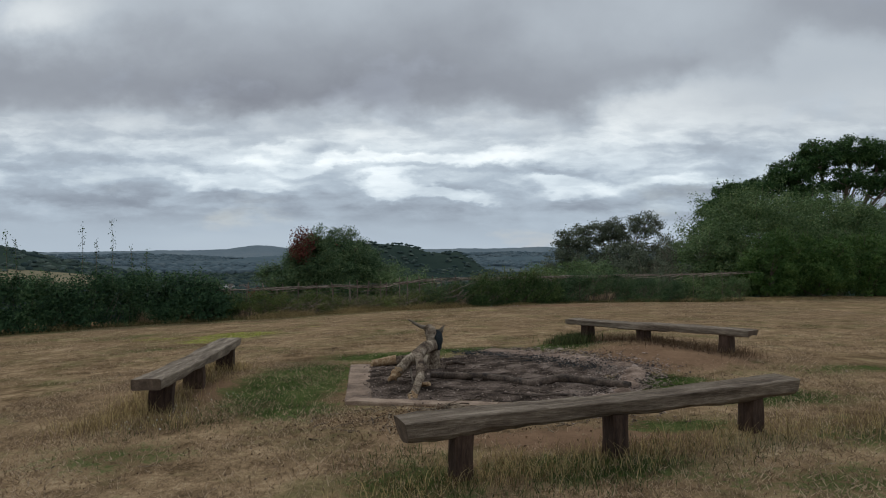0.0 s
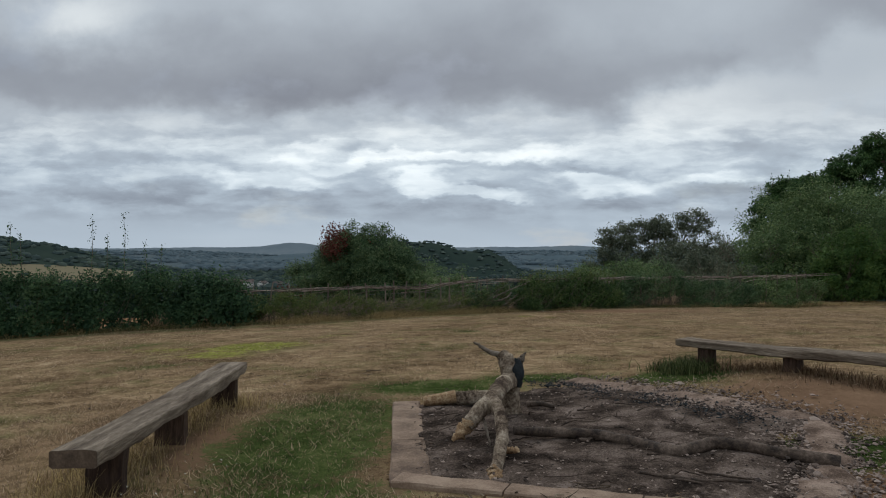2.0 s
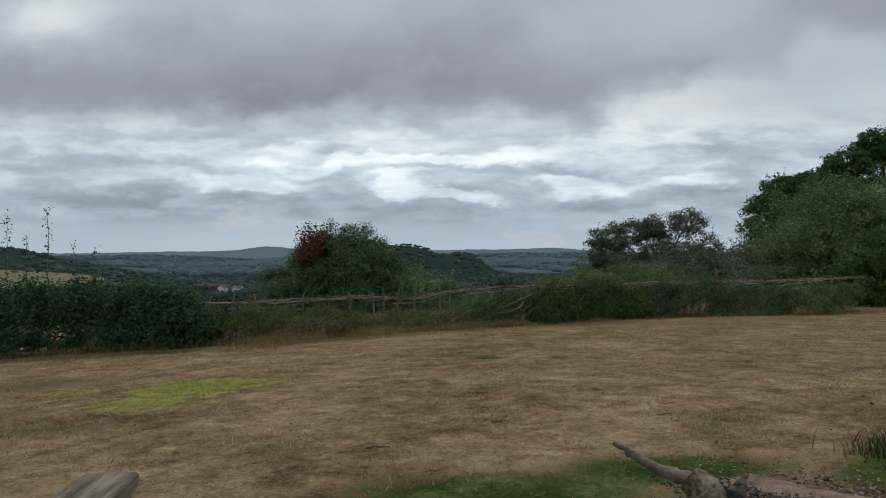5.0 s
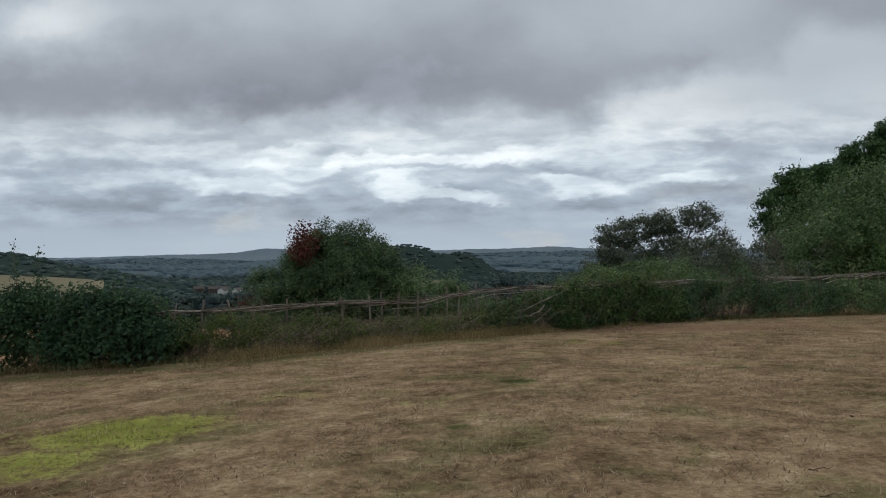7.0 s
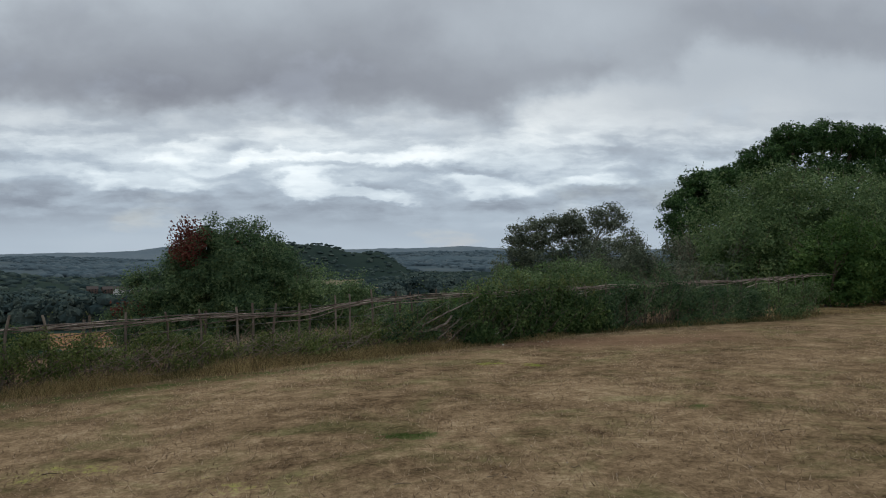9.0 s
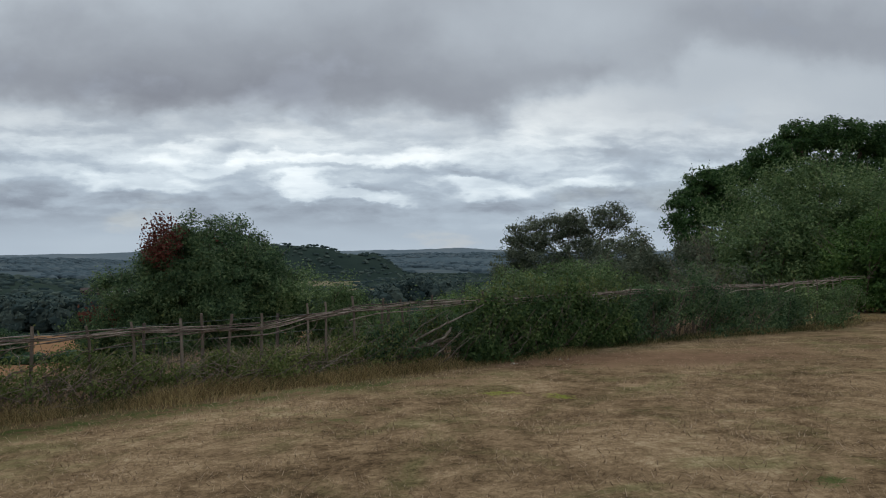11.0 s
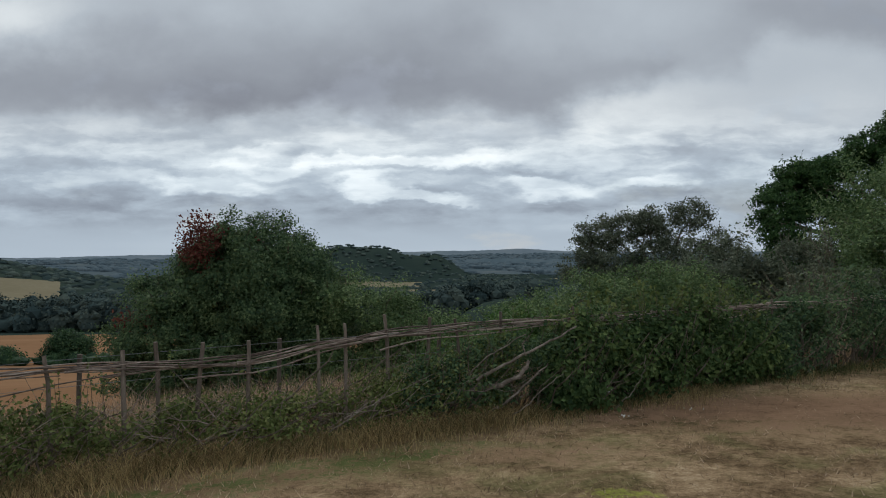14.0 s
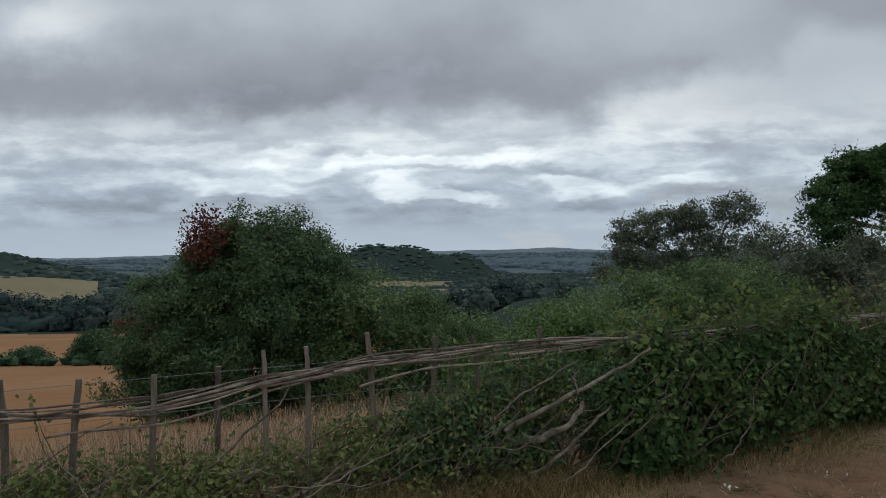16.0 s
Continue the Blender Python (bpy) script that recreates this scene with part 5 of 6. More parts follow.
# ---- bushes and trees beyond the hedge ----
def shrub(name, label, category, crowns, leaf, each, size, seed, base, stems=14, shoots_n=60, shoot=0.7, clump=None, stem_r=0.05):
    """A bush or small tree: several lumpy crowns of leaf clumps on stems. crowns: (x, y, z, rx, ry, rz, clumps)."""
    rng = np.random.default_rng(seed)
    o = np.array([base[0], base[1], gz(*base)])
    top = thing(name, label, category, o)
    bag, stem = Bag(), Bag()
    for q, (cx, cy, cz, rx, ry, rz, n) in enumerate(crowns):
        c = clumps(rng, (cx, cy, cz), (rx, ry, rz), int(n * 1.15), seed + q * 3.3, -0.95, 0.34)
        c = c[c[:, 2] > land(c[:, 0], c[:, 1]) + 0.1]
        sprays(bag, rng, c, int(each * 1.9), clump or size * 2.4, size * 0.74, o, (cx, cy, cz), (rx, ry, rz), plain=True)
        pick = c[rng.integers(0, len(c), stems)]
        for e in pick:
            foot = np.array([cx + rng.normal(0, rx * 0.15), cy + rng.normal(0, ry * 0.15), 0])
            foot[2] = gz(foot[0], foot[1]) - 0.15
            p = bent(foot, e, 9, rng, 0.05 * rx ** 0.5, 0.0)
            p[:, :2] += (np.array([cx, cy]) - p[:, :2]) * (0.25 * np.sin(np.linspace(0, np.pi, 9)))[:, None]
            tube(stem, p - o, np.linspace(stem_r, stem_r * 0.2, 9), 5, cap=False)
        if shoots_n:
            high = c[c[:, 2] > cz + rz * 0.25]
            if len(high):
                st = high[rng.integers(0, len(high), shoots_n)]
                wy = (st - np.array([cx, cy, cz])) / np.array([rx, ry, rz]) + np.array([0, 0, 0.7]) + rng.normal(0, 0.25, st.shape)
                shoots(bag, rng, st - o, wy / np.linalg.norm(wy, axis=1)[:, None], shoot, size * 0.9, size * 0.9, stem, 0.012)
    part("crown", bag, leaf, top)
    tagged(part("stem_tangle", stem, BARK, top, "grey-brown stems"), kind="stuff")
    return top


RB = (-7.9, 44.0)
red = shrub("hawthorn_tree", "broad dark green hawthorn with a red autumn tip", "tree",
            [(-7.1, 44.0, -0.8, 3.3, 3.0, 3.2, 860), (-9.9, 43.6, -2.0, 2.6, 2.4, 2.5, 430), (-5.1, 43.6, -1.8, 2.0, 2.0, 2.5, 380), (-7.9, 43.5, 0.45, 2.1, 2.0, 1.8, 320), (-5.9, 43.6, 0.3, 1.6, 1.9, 1.6, 240), (-8.2, 42.6, -3.2, 3.8, 2.0, 1.7, 380)],
            LEAF_THORN, 50, 0.12, 61, RB, 10, 70, 0.6, 0.34)
rng_red = np.random.default_rng(62)
tip = Bag()
o_red = np.array([RB[0], RB[1], gz(*RB)])
leaves(tip, rng_red, around(rng_red, clumps(rng_red, (-8.75, 42.0, 1.55), (0.55, 0.7, 1.0), 80, 2.0, -1, bough=2), 22, 0.26) - o_red, 0.12)
leaves(tip, rng_red, around(rng_red, clumps(rng_red, (-11.4, 43.0, -1.5), (0.7, 0.7, 0.8), 26, 4.0, -1), 14, 0.25) - o_red, 0.15)
leaves(tip, rng_red, around(rng_red, clumps(rng_red, (-6.3, 43.0, 1.2), (1.3, 0.7, 0.5), 9, 5.0, -1), 8, 0.2) - o_red, 0.14)
part("red_leaves", tip, LEAF_RED, red, "dull red autumn leaves")
shrub("bush", "rounded olive green bush beside the hawthorn", "bush", [(-3.0, 43.0, -2.4, 2.6, 2.3, 2.7, 470), (-0.8, 42.6, -3.0, 1.9, 1.8, 2.1, 260)], LEAF_OLIVE, 46, 0.11, 63, (-2.5, 43.0), 8, 40, 0.5, 0.38)
shrub("bush", "low green bush on the slope below the hedge", "bush", [(2.2, 36.0, -2.0, 1.7, 1.4, 1.5, 200), (0.6, 35.0, -2.3, 1.2, 1.2, 1.3, 130)], LEAF_BRIGHT, 20, 0.12, 64, (1.8, 36.0), 6, 30, 0.4)
shrub("bush", "spreading olive bush on the slope below the hedge", "bush", [(6.3, 41.0, -1.9, 3.0, 2.2, 2.3, 380), (9.2, 41.5, -1.5, 2.6, 2.2, 2.3, 300), (4.2, 38.0, -2.2, 1.9, 1.6, 1.7, 220)], LEAF_OLIVE, 40, 0.11, 65, (6.5, 41.0), 6, 40, 0.6, 0.36)
shrub("bush", "low olive scrub spread down the slope", "bush", [(0.5, 47.0, -3.6, 2.4, 2.0, 2.0, 220), (4.5, 49.0, -3.2, 3.0, 2.2, 2.2, 260), (8.6, 50.0, -2.4, 3.0, 2.2, 2.4, 260), (2.4, 40.5, -2.9, 2.0, 1.6, 1.5, 170)], LEAF_OLIVE, 36, 0.125, 74, (3.0, 48.0), 5, 20, 0.5, 0.38)
shrub("bush", "dull green bush under the sparse tree", "bush", [(12.4, 45.0, -0.8, 3.0, 2.4, 2.4, 330), (15.4, 44.5, -0.5, 2.4, 2.2, 2.3, 260)], LEAF_WILLOW, 22, 0.16, 66, (13.5, 45.0), 7, 40, 0.7)
shrub("bush", "thin wispy bush with bare twigs behind the fence", "bush", [(13.4, 37.5, 0.2, 1.5, 1.4, 1.5, 110), (11.4, 36.0, -0.6, 1.4, 1.2, 1.2, 110)], LEAF_WILLOW, 16, 0.12, 67, (13.0, 37.0), 14, 60, 0.9, stem_r=0.025)
shrub("thicket", "large dark rounded thicket of thorn and sallow", "bush",
      [(18.6, 39.5, 1.0, 4.6, 3.6, 4.0, 760), (15.6, 37.6, 0.2, 2.3, 2.2, 2.6, 330), (23.0, 41.0, 1.4, 4.2, 3.4, 3.6, 520), (27.5, 41.0, 0.8, 4.5, 3.4, 3.0, 430)], LEAF_OLIVE, 44, 0.125, 68, (19.0, 39.5), 8, 50, 0.8, 0.42)
shrub("bush", "fresh green bush at the edge of the meadow", "bush", [(16.9, 34.6, 0.5, 1.6, 1.3, 1.7, 260), (19.4, 35.0, 0.6, 1.9, 1.4, 1.7, 300), (22.6, 35.6, 0.6, 2.2, 1.5, 1.8, 320), (26.2, 36.2, 0.7, 2.4, 1.5, 1.9, 300)], LEAF_BRIGHT, 34, 0.11, 69, (19.0, 35.0), 6, 40, 0.7)


def tree(name, label, base, height, crowns, leaf, each, size, seed, trunk_r, limbs, shoots_n=0, clump=None, fork=0.3):
    """A tree: a tapered trunk, forking limbs and a crown of clumps with gaps."""
    rng = np.random.default_rng(seed)
    o = np.array([base[0], base[1], gz(*base)])
    top = thing(name, label, "tree", o)
    wood, twig, bag = Bag(), Bag(), Bag()
    split = np.array([0, 0, height * fork])
    tube(wood, bent((0, 0, -0.3), split, 8, rng, trunk_r * 0.15), np.linspace(trunk_r * 1.3, trunk_r * 0.85, 8), 10, rng, 0.05)
    for q, (cx, cy, cz, rx, ry, rz, n) in enumerate(crowns):
        c0 = np.array([cx, cy, cz]) - o
        main = bent(split, c0, 10, rng, 0.12)
        tube(twig, main, np.linspace(trunk_r * 0.55, trunk_r * 0.18, 10), 7, rng, 0.05)
        c = clumps(rng, c0, (rx * 1.06, ry, rz * 1.08), int(n * 1.45), seed + q * 2.7, -0.95, 0.36, 0.35, 2)
        sprays(bag, rng, c + o, int(each * 1.8), clump or size * 2.0, size * 0.76, o, c0 + o, (rx, ry, rz), 0.6, plain=True)
        for e in c[rng.integers(0, len(c), limbs)]:
            s = main[rng.integers(4, 10)]
            tube(twig, bent(s, e, 7, rng, 0.10), np.linspace(trunk_r * 0.13, trunk_r * 0.03, 7), 4, cap=False)
        if shoots_n:
            st = c[rng.integers(0, len(c), shoots_n)]
            wy = (st - c0) / np.array([rx, ry, rz]) + rng.normal(0, 0.3, st.shape)
            shoots(bag, rng, st, wy / np.linalg.norm(wy, axis=1)[:, None], size * 5, size * 0.9, size * 0.9, twig, 0.02)
    part("trunk", wood, BARK, top, flat=False)
    tagged(part("branchwork", twig, BARK, top), kind="stuff")
    part("crown", bag, leaf, top)
    return top


tree("sparse_tree", "sparse dull-leaved tree with thin bare stems showing", (18.0, 68.0), 9.5,
     [(20.4, 68, 3.9, 1.7, 1.6, 1.3, 70), (19.4, 68, 2.2, 1.5, 1.6, 1.2, 45), (17.4, 68, 3.4, 1.5, 1.6, 1.1, 60), (15.6, 68, 3.0, 1.6, 1.6, 1.3, 75), (13.6, 68, 2.6, 1.5, 1.6, 1.4, 70), (12.0, 68, 2.3, 0.8, 1.0, 1.0, 26),
      (22.2, 68, 2.0, 1.1, 1.4, 1.4, 34), (23.6, 68, 0.6, 1.0, 1.4, 1.2, 24), (21.0, 67, 0.2, 1.8, 1.8, 1.6, 60), (17.6, 67, 0.6, 2.4, 2.0, 1.7, 120), (14.2, 67, 0.0, 2.6, 2.0, 1.9, 150), (18.6, 67, -1.6, 4.6, 2.2, 2.0, 220), (11.6, 67, 0.0, 1.6, 1.6, 1.7, 90)],
     LEAF_WILLOW, 22, 0.17, 71, 0.2, 11, 9, 0.36)
oak_lumps = [(28.6, 69, 5.2, 2.4, 2.4, 1.7, 90), (27.6, 68, 3.2, 2.0, 2.0, 1.5, 60), (30.2, 69, 7.2, 2.2, 2.2, 1.3, 75), (33.2, 70, 7.9, 2.3, 2.4, 1.3, 80), (31.8, 69, 5.2, 2.2, 2.2, 1.5, 70),
             (35.6, 69, 9.3, 2.3, 2.4, 1.5, 85), (38.6, 69, 11.0, 2.5, 2.4, 1.5, 100), (42.2, 69, 11.7, 2.7, 2.6, 1.4, 105), (46.0, 70, 11.3, 2.8, 2.6, 1.6, 105), (49.8, 70, 10.2, 2.8, 2.6, 1.9, 100),
             (36.8, 68, 6.9, 2.3, 2.2, 1.5, 75), (40.6, 68, 8.6, 2.2, 2.0, 1.2, 50), (45.0, 68, 8.0, 2.5, 2.2, 1.3, 55), (49.0, 69, 6.6, 2.8, 2.4, 1.8, 80), (53.2, 71, 8.2, 2.8, 2.6, 2.4, 100),
             (34.0, 68, 3.4, 3.0, 2.4, 1.8, 100), (38.6, 67, 3.2, 3.0, 2.4, 1.8, 100), (43.4, 67, 4.2, 2.8, 2.2, 1.5, 60), (47.6, 68, 3.4, 3.2, 2.4, 2.0, 100), (53, 70, 4.0, 3.6, 2.6, 2.4, 100),
             (28.6, 68, 0.8, 2.0, 2.0, 1.8, 70), (36.0, 67, 0.0, 5.0, 2.6, 2.4, 180), (46.0, 67, 0.4, 6.0, 2.6, 2.4, 200)]
tree("oak_tree", "large spreading green oak with sky showing through", (41.0, 70.0), 14.0, oak_lumps, LEAF_OAK, 30, 0.25, 72, 0.6, 9, 5, 0.46, 0.32)
tree("ash_tree", "tall green tree beside the oak", (66.0, 72.0), 15.0, [(62, 72, 8, 5, 5, 5, 300), (69, 72, 9, 6, 5, 5, 330), (66, 70, 3, 8, 4, 4, 300)], LEAF_OAK, 20, 0.34, 73, 0.5, 14, 0, 0.6)


# ---- the valley ----
def far_woods():
    rng = np.random.default_rng(81)
    bm_ = bmesh.new()
    bmesh.ops.create_icosphere(bm_, subdivisions=2, radius=1.0)
    v2 = np.array([v.co for v in bm_.verts])
    f2 = np.array([[v.index for v in f.verts] for f in bm_.faces])
    bm_.free()
    bm_ = bmesh.new()
    bmesh.ops.create_icosphere(bm_, subdivisions=1, radius=1.0)
    v1 = np.array([v.co for v in bm_.verts])
    f1 = np.array([[v.index for v in f.verts] for f in bm_.faces])
    bm_.free()

    v1h = v1.copy()
    f1h = f1[(v1[f1][:, :, 2].mean(1) > -0.25)]

    def crowns(bag, x, y, r, h, base_v, base_f, bumpy, lift=0.45):
        n, k = len(x), len(base_v)
        v = base_v[None] * (1 + rng.normal(0, bumpy, (n, k, 1)))
        v = v * np.stack([r, r, h * 0.55], 1)[:, None]
        v += np.stack([x, y, land(x, y) + h * lift], 1)[:, None]
        bag.put(v.reshape(-1, 3), (base_f[None] + (np.arange(n) * k)[:, None, None]).reshape(-1, 3))

    # the belt of trees along the bottom of the stubble
    bag = Bag()
    n = 330
    x = rng.uniform(-240, 40, n)
    y = 23 + 215 + 0.05 * x + np.abs(rng.normal(0, 26, n))
    h = rng.uniform(8, 13, n)
    r = rng.uniform(3.2, 5.5, n)
    for _ in range(9):
        d = ball_ways(rng, n)
        sx, sy = x + d[:, 0] * r * 0.62, y + d[:, 1] * r * 0.62
        k = r * rng.uniform(0.32, 0.58, n)
        v = v1[None] * (1 + rng.normal(0, 0.13, (n, len(v1), 1))) * np.stack([k, k, k * 0.85], 1)[:, None]
        v += np.stack([sx, sy, land(x, y) + h * (0.5 + 0.36 * d[:, 2])], 1)[:, None]
        bag.put(v.reshape(-1, 3), (f1[None] + (np.arange(n) * len(v1))[:, None, None]).reshape(-1, 3))
    crowns(bag, x, y, r * 0.8, h * 0.75, v1, f1, 0.08, 0.4)
    p = ball_ways(rng, n * 260).reshape(n, 260, 3) * np.stack([r, r, h * 0.55], 1)[:, None] * rng.uniform(0.72, 1.08, (n, 260, 1))
    face = p.reshape(-1, 3) + np.array([0, 0, 2.0])
    p = p + np.stack([x, y, land(x, y) + h * 0.5], 1)[:, None]
    leaves(bag, rng, p.reshape(-1, 3), 0.8, face=face, plain=True)
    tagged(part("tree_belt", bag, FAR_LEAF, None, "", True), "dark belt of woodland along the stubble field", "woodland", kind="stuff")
    # valley woods and hedgerows
    bag = Bag()
    n = 14000
    az = np.radians(rng.uniform(-44, 40, n))
    d = 270 * np.exp(rng.uniform(0, np.log(1750 / 270), n))
    x, y = d * np.sin(az), d * np.cos(az)
    m = np.sin(x * 0.011 + 2) * np.sin(y * 0.0072 + 0.6) + 0.35 * np.sin(x * 0.023 + y * 0.013)
    a = np.degrees(az)
    clear = (m > 0.98) & (d > 400)
    clear |= (d > 750) & (d < 935) & (a > -37) & (a < -27.2)
    clear |= (d > 1170) & (d < 1295) & (a > -7.6) & (a < -0.4)
    clear |= (np.abs(a + 18.6) < 2.4) & (d > 690) & (d < 860) & (rng.uniform(0, 1, n) < 0.75)
    clear &= rng.uniform(0, 1, n) > 0.03
    keep = ~clear & (rng.uniform(0, 1, n) < 0.85)
    x, y = x[keep], y[keep]
    k = len(x)
    near = np.hypot(x, y) < 560
    r, h = rng.uniform(3.5, 8, k), rng.uniform(4, 8.5, k)
    crowns(bag, x[near], y[near], r[near], h[near], v2, f2[v2[f2][:, :, 2].mean(1) > -0.3], 0.12, 0.25)
    xn, yn, rn, hn = x[near], y[near], r[near], h[near]
    p = ball_ways(rng, len(xn) * 40).reshape(-1, 40, 3) * np.stack([rn, rn, hn * 0.55], 1)[:, None] * rng.uniform(0.95, 1.12, (len(xn), 40, 1))
    p += np.stack([xn, yn, land(xn, yn) + hn * 0.25], 1)[:, None]
    leaves(bag, rng, p.reshape(-1, 3), 1.3, plain=True)
    crowns(bag, x[~near], y[~near], r[~near], h[~near] * 0.8, v1h, f1h, 0.12, 0.18)
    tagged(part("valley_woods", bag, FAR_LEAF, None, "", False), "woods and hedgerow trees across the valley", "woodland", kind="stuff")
    # woods and hedgerows across the far plain, with haze put into their colour
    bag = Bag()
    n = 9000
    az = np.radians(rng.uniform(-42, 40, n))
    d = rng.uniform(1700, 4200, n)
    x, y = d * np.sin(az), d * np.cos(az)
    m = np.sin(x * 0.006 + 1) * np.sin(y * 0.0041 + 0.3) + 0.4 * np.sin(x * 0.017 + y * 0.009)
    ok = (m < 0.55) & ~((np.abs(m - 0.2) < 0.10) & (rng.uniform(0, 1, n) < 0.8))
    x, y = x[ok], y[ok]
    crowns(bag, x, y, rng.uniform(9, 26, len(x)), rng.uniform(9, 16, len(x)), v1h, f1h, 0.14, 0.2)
    tagged(part("distant_woods", bag, FAR_WOOD, None, "", False), "woods over the far plain, tinted blue-green for haze", "woodland", kind="stuff")
    # hedge line and a round bush in the stubble
    bag = Bag()
    x = np.linspace(-75, -22, 60)
    y = 100 + 0.05 * x + rng.normal(0, 0.6, 60)
    crowns(bag, x, y, rng.uniform(0.7, 1.2, 60), rng.uniform(0.8, 1.5, 60), v1, f1, 0.2)
    p = around(rng, np.stack([x, y, land(x, y) + 0.8], 1), 40, 0.5)
    leaves(bag, rng, p, 0.35)
    tagged(part("field_hedge", bag, LEAF_DARK), "low hedge crossing the stubble field", "hedge", kind="stuff")
    shrub("bush", "round dark bush standing in the stubble field", "bush", [(-43.8, 101, gz(-43.8, 101) + 1.6, 2.7, 2.2, 2.1, 260)], LEAF_DARK, 22, 0.3, 82, (-43.8, 101), 5, 0)
    shrub("bush", "small dark bush beside the field hedge", "bush", [(-51.5, 100, gz(-51.5, 100) + 0.9, 2.2, 1.6, 1.2, 120)], LEAF_DARK, 18, 0.3, 83, (-51.5, 100), 5, 0)


far_woods()


def ridge(name, label, d, a0, a1, profile, material, seed, bumps):
    """A far wooded skyline that stands on the valley floor."""
    rng = np.random.default_rng(seed)
    a = np.linspace(a0, a1, 420)
    h = np.array([profile(q) for q in a]) + np.abs(rng.normal(0, bumps, 420)) + bumps * 2 * np.sin(a * 3.1 + seed) * np.sin(a * 1.3)
    r = np.radians(a)
    vs = []
    for back, k in ((-0.10, 0.0), (-0.06, 0.45), (-0.02, 0.86), (0.0, 1.0), (0.03, 0.9), (0.07, 0.0)):
        dd = d * (1 + back)
        vs.append(np.stack([dd * np.sin(r), dd * np.cos(r), -75 + (h + 75) * k], 1))
    v = np.concatenate(vs)
    n = len(a)
    i, j = np.meshgrid(np.arange(5), np.arange(n - 1), indexing="ij")
    f = np.stack([i * n + j, i * n + j + 1, (i + 1) * n + j + 1, (i + 1) * n + j], -1).reshape(-1, 4)
    return tagged(part(name, Bag().put(v, f), material, None, "", False), label, "hills", kind="structure")


def hump(q, c, wl, wr, h):
    return h * math.exp(-((q - c) / (wl if q < c else wr)) ** 2)


# backdrop skylines; their base colours carry the distance haze
ridge("backdrop_1", "far hills along the horizon, coloured pale blue for haze", 4400, -50, 50, lambda q: -34 + hump(q, -15.0, 2.6, 3.2, 40) + hump(q, -21, 7, 7, 16) + hump(q, 8.4, 2.4, 3, 15) + hump(q, 3, 9, 14, 34) + hump(q, 28, 12, 12, 22), RIDGE_2, 91, 0.8)
ridge("backdrop_2", "wooded middle-distance ridges in the valley, coloured blue-green for haze", 2700, -50, 50, lambda q: -54 + hump(q, -14, 3, 3, 22) + hump(q, 6, 5, 9, 22) + hump(q, 22, 8, 9, 16), RIDGE_1, 92, 1.6)


def house(x, y, turn, wall, long=11.0, wide=7.0, high=5.0):
    g = gz(x, y)
    top = thing("house", "small distant house with a pitched tiled roof" if wall is BRICK_WALL else "small distant white house with a pitched tiled roof", "house", (x, y, g), "houses in the valley")
    top.rotation_euler = (0, 0, radians(turn))
    l, w_, h = long / 2, wide / 2, high
    b = Bag().put([(-l, -w_, -1), (l, -w_, -1), (l, w_, -1), (-l, w_, -1), (-l, -w_, h), (l, -w_, h), (l, w_, h), (-l, w_, h), (-l, 0, h + 2.6), (l, 0, h + 2.6)],
                  [(0, 1, 5, 4), (1, 2, 6, 5), (2, 3, 7, 6), (3, 0, 4, 7)])
    b.f.append(np.array([(4, 8, 7), (5, 6, 9)]))
    part("wall", b, wall, top)
    e = 0.5
    part("roof", Bag().put([(-l - e, -w_ - e, h - 0.5), (l + e, -w_ - e, h - 0.5), (l + e, 0, h + 2.9), (-l - e, 0, h + 2.9), (-l - e, w_ + e, h - 0.5), (l + e, w_ + e, h - 0.5)],
                           [(0, 1, 2, 3), (3, 2, 5, 4)]), ROOF, top, "brown tiles")
    for q in (-0.55, 0.0, 0.55):
        for z in (1.0, 3.3):
            c = q * l
            part("window", Bag().put([(c - 0.6, -w_ - 0.05, z), (c + 0.6, -w_ - 0.05, z), (c + 0.6, -w_ - 0.05, z + 1.2), (c - 0.6, -w_ - 0.05, z + 1.2)], [(0, 1, 2, 3)]), PANE, top)


for px, py, tr, wl in ((-272, 800, 80, HOUSE_WALL), (-258, 812, 70, HOUSE_WALL), (-290, 815, 35, BRICK_WALL), (-249, 800, -65, HOUSE_WALL), (-303, 806, 25, BRICK_WALL), (-280, 826, 20, HOUSE_WALL), (-240, 812, 40, BRICK_WALL), (-478, 642, 15, BRICK_WALL)):
    house(px, py, tr, wl, 18.0 if px < -400 else 11.0, 8.0, 2.4 if px < -400 else 5.0)


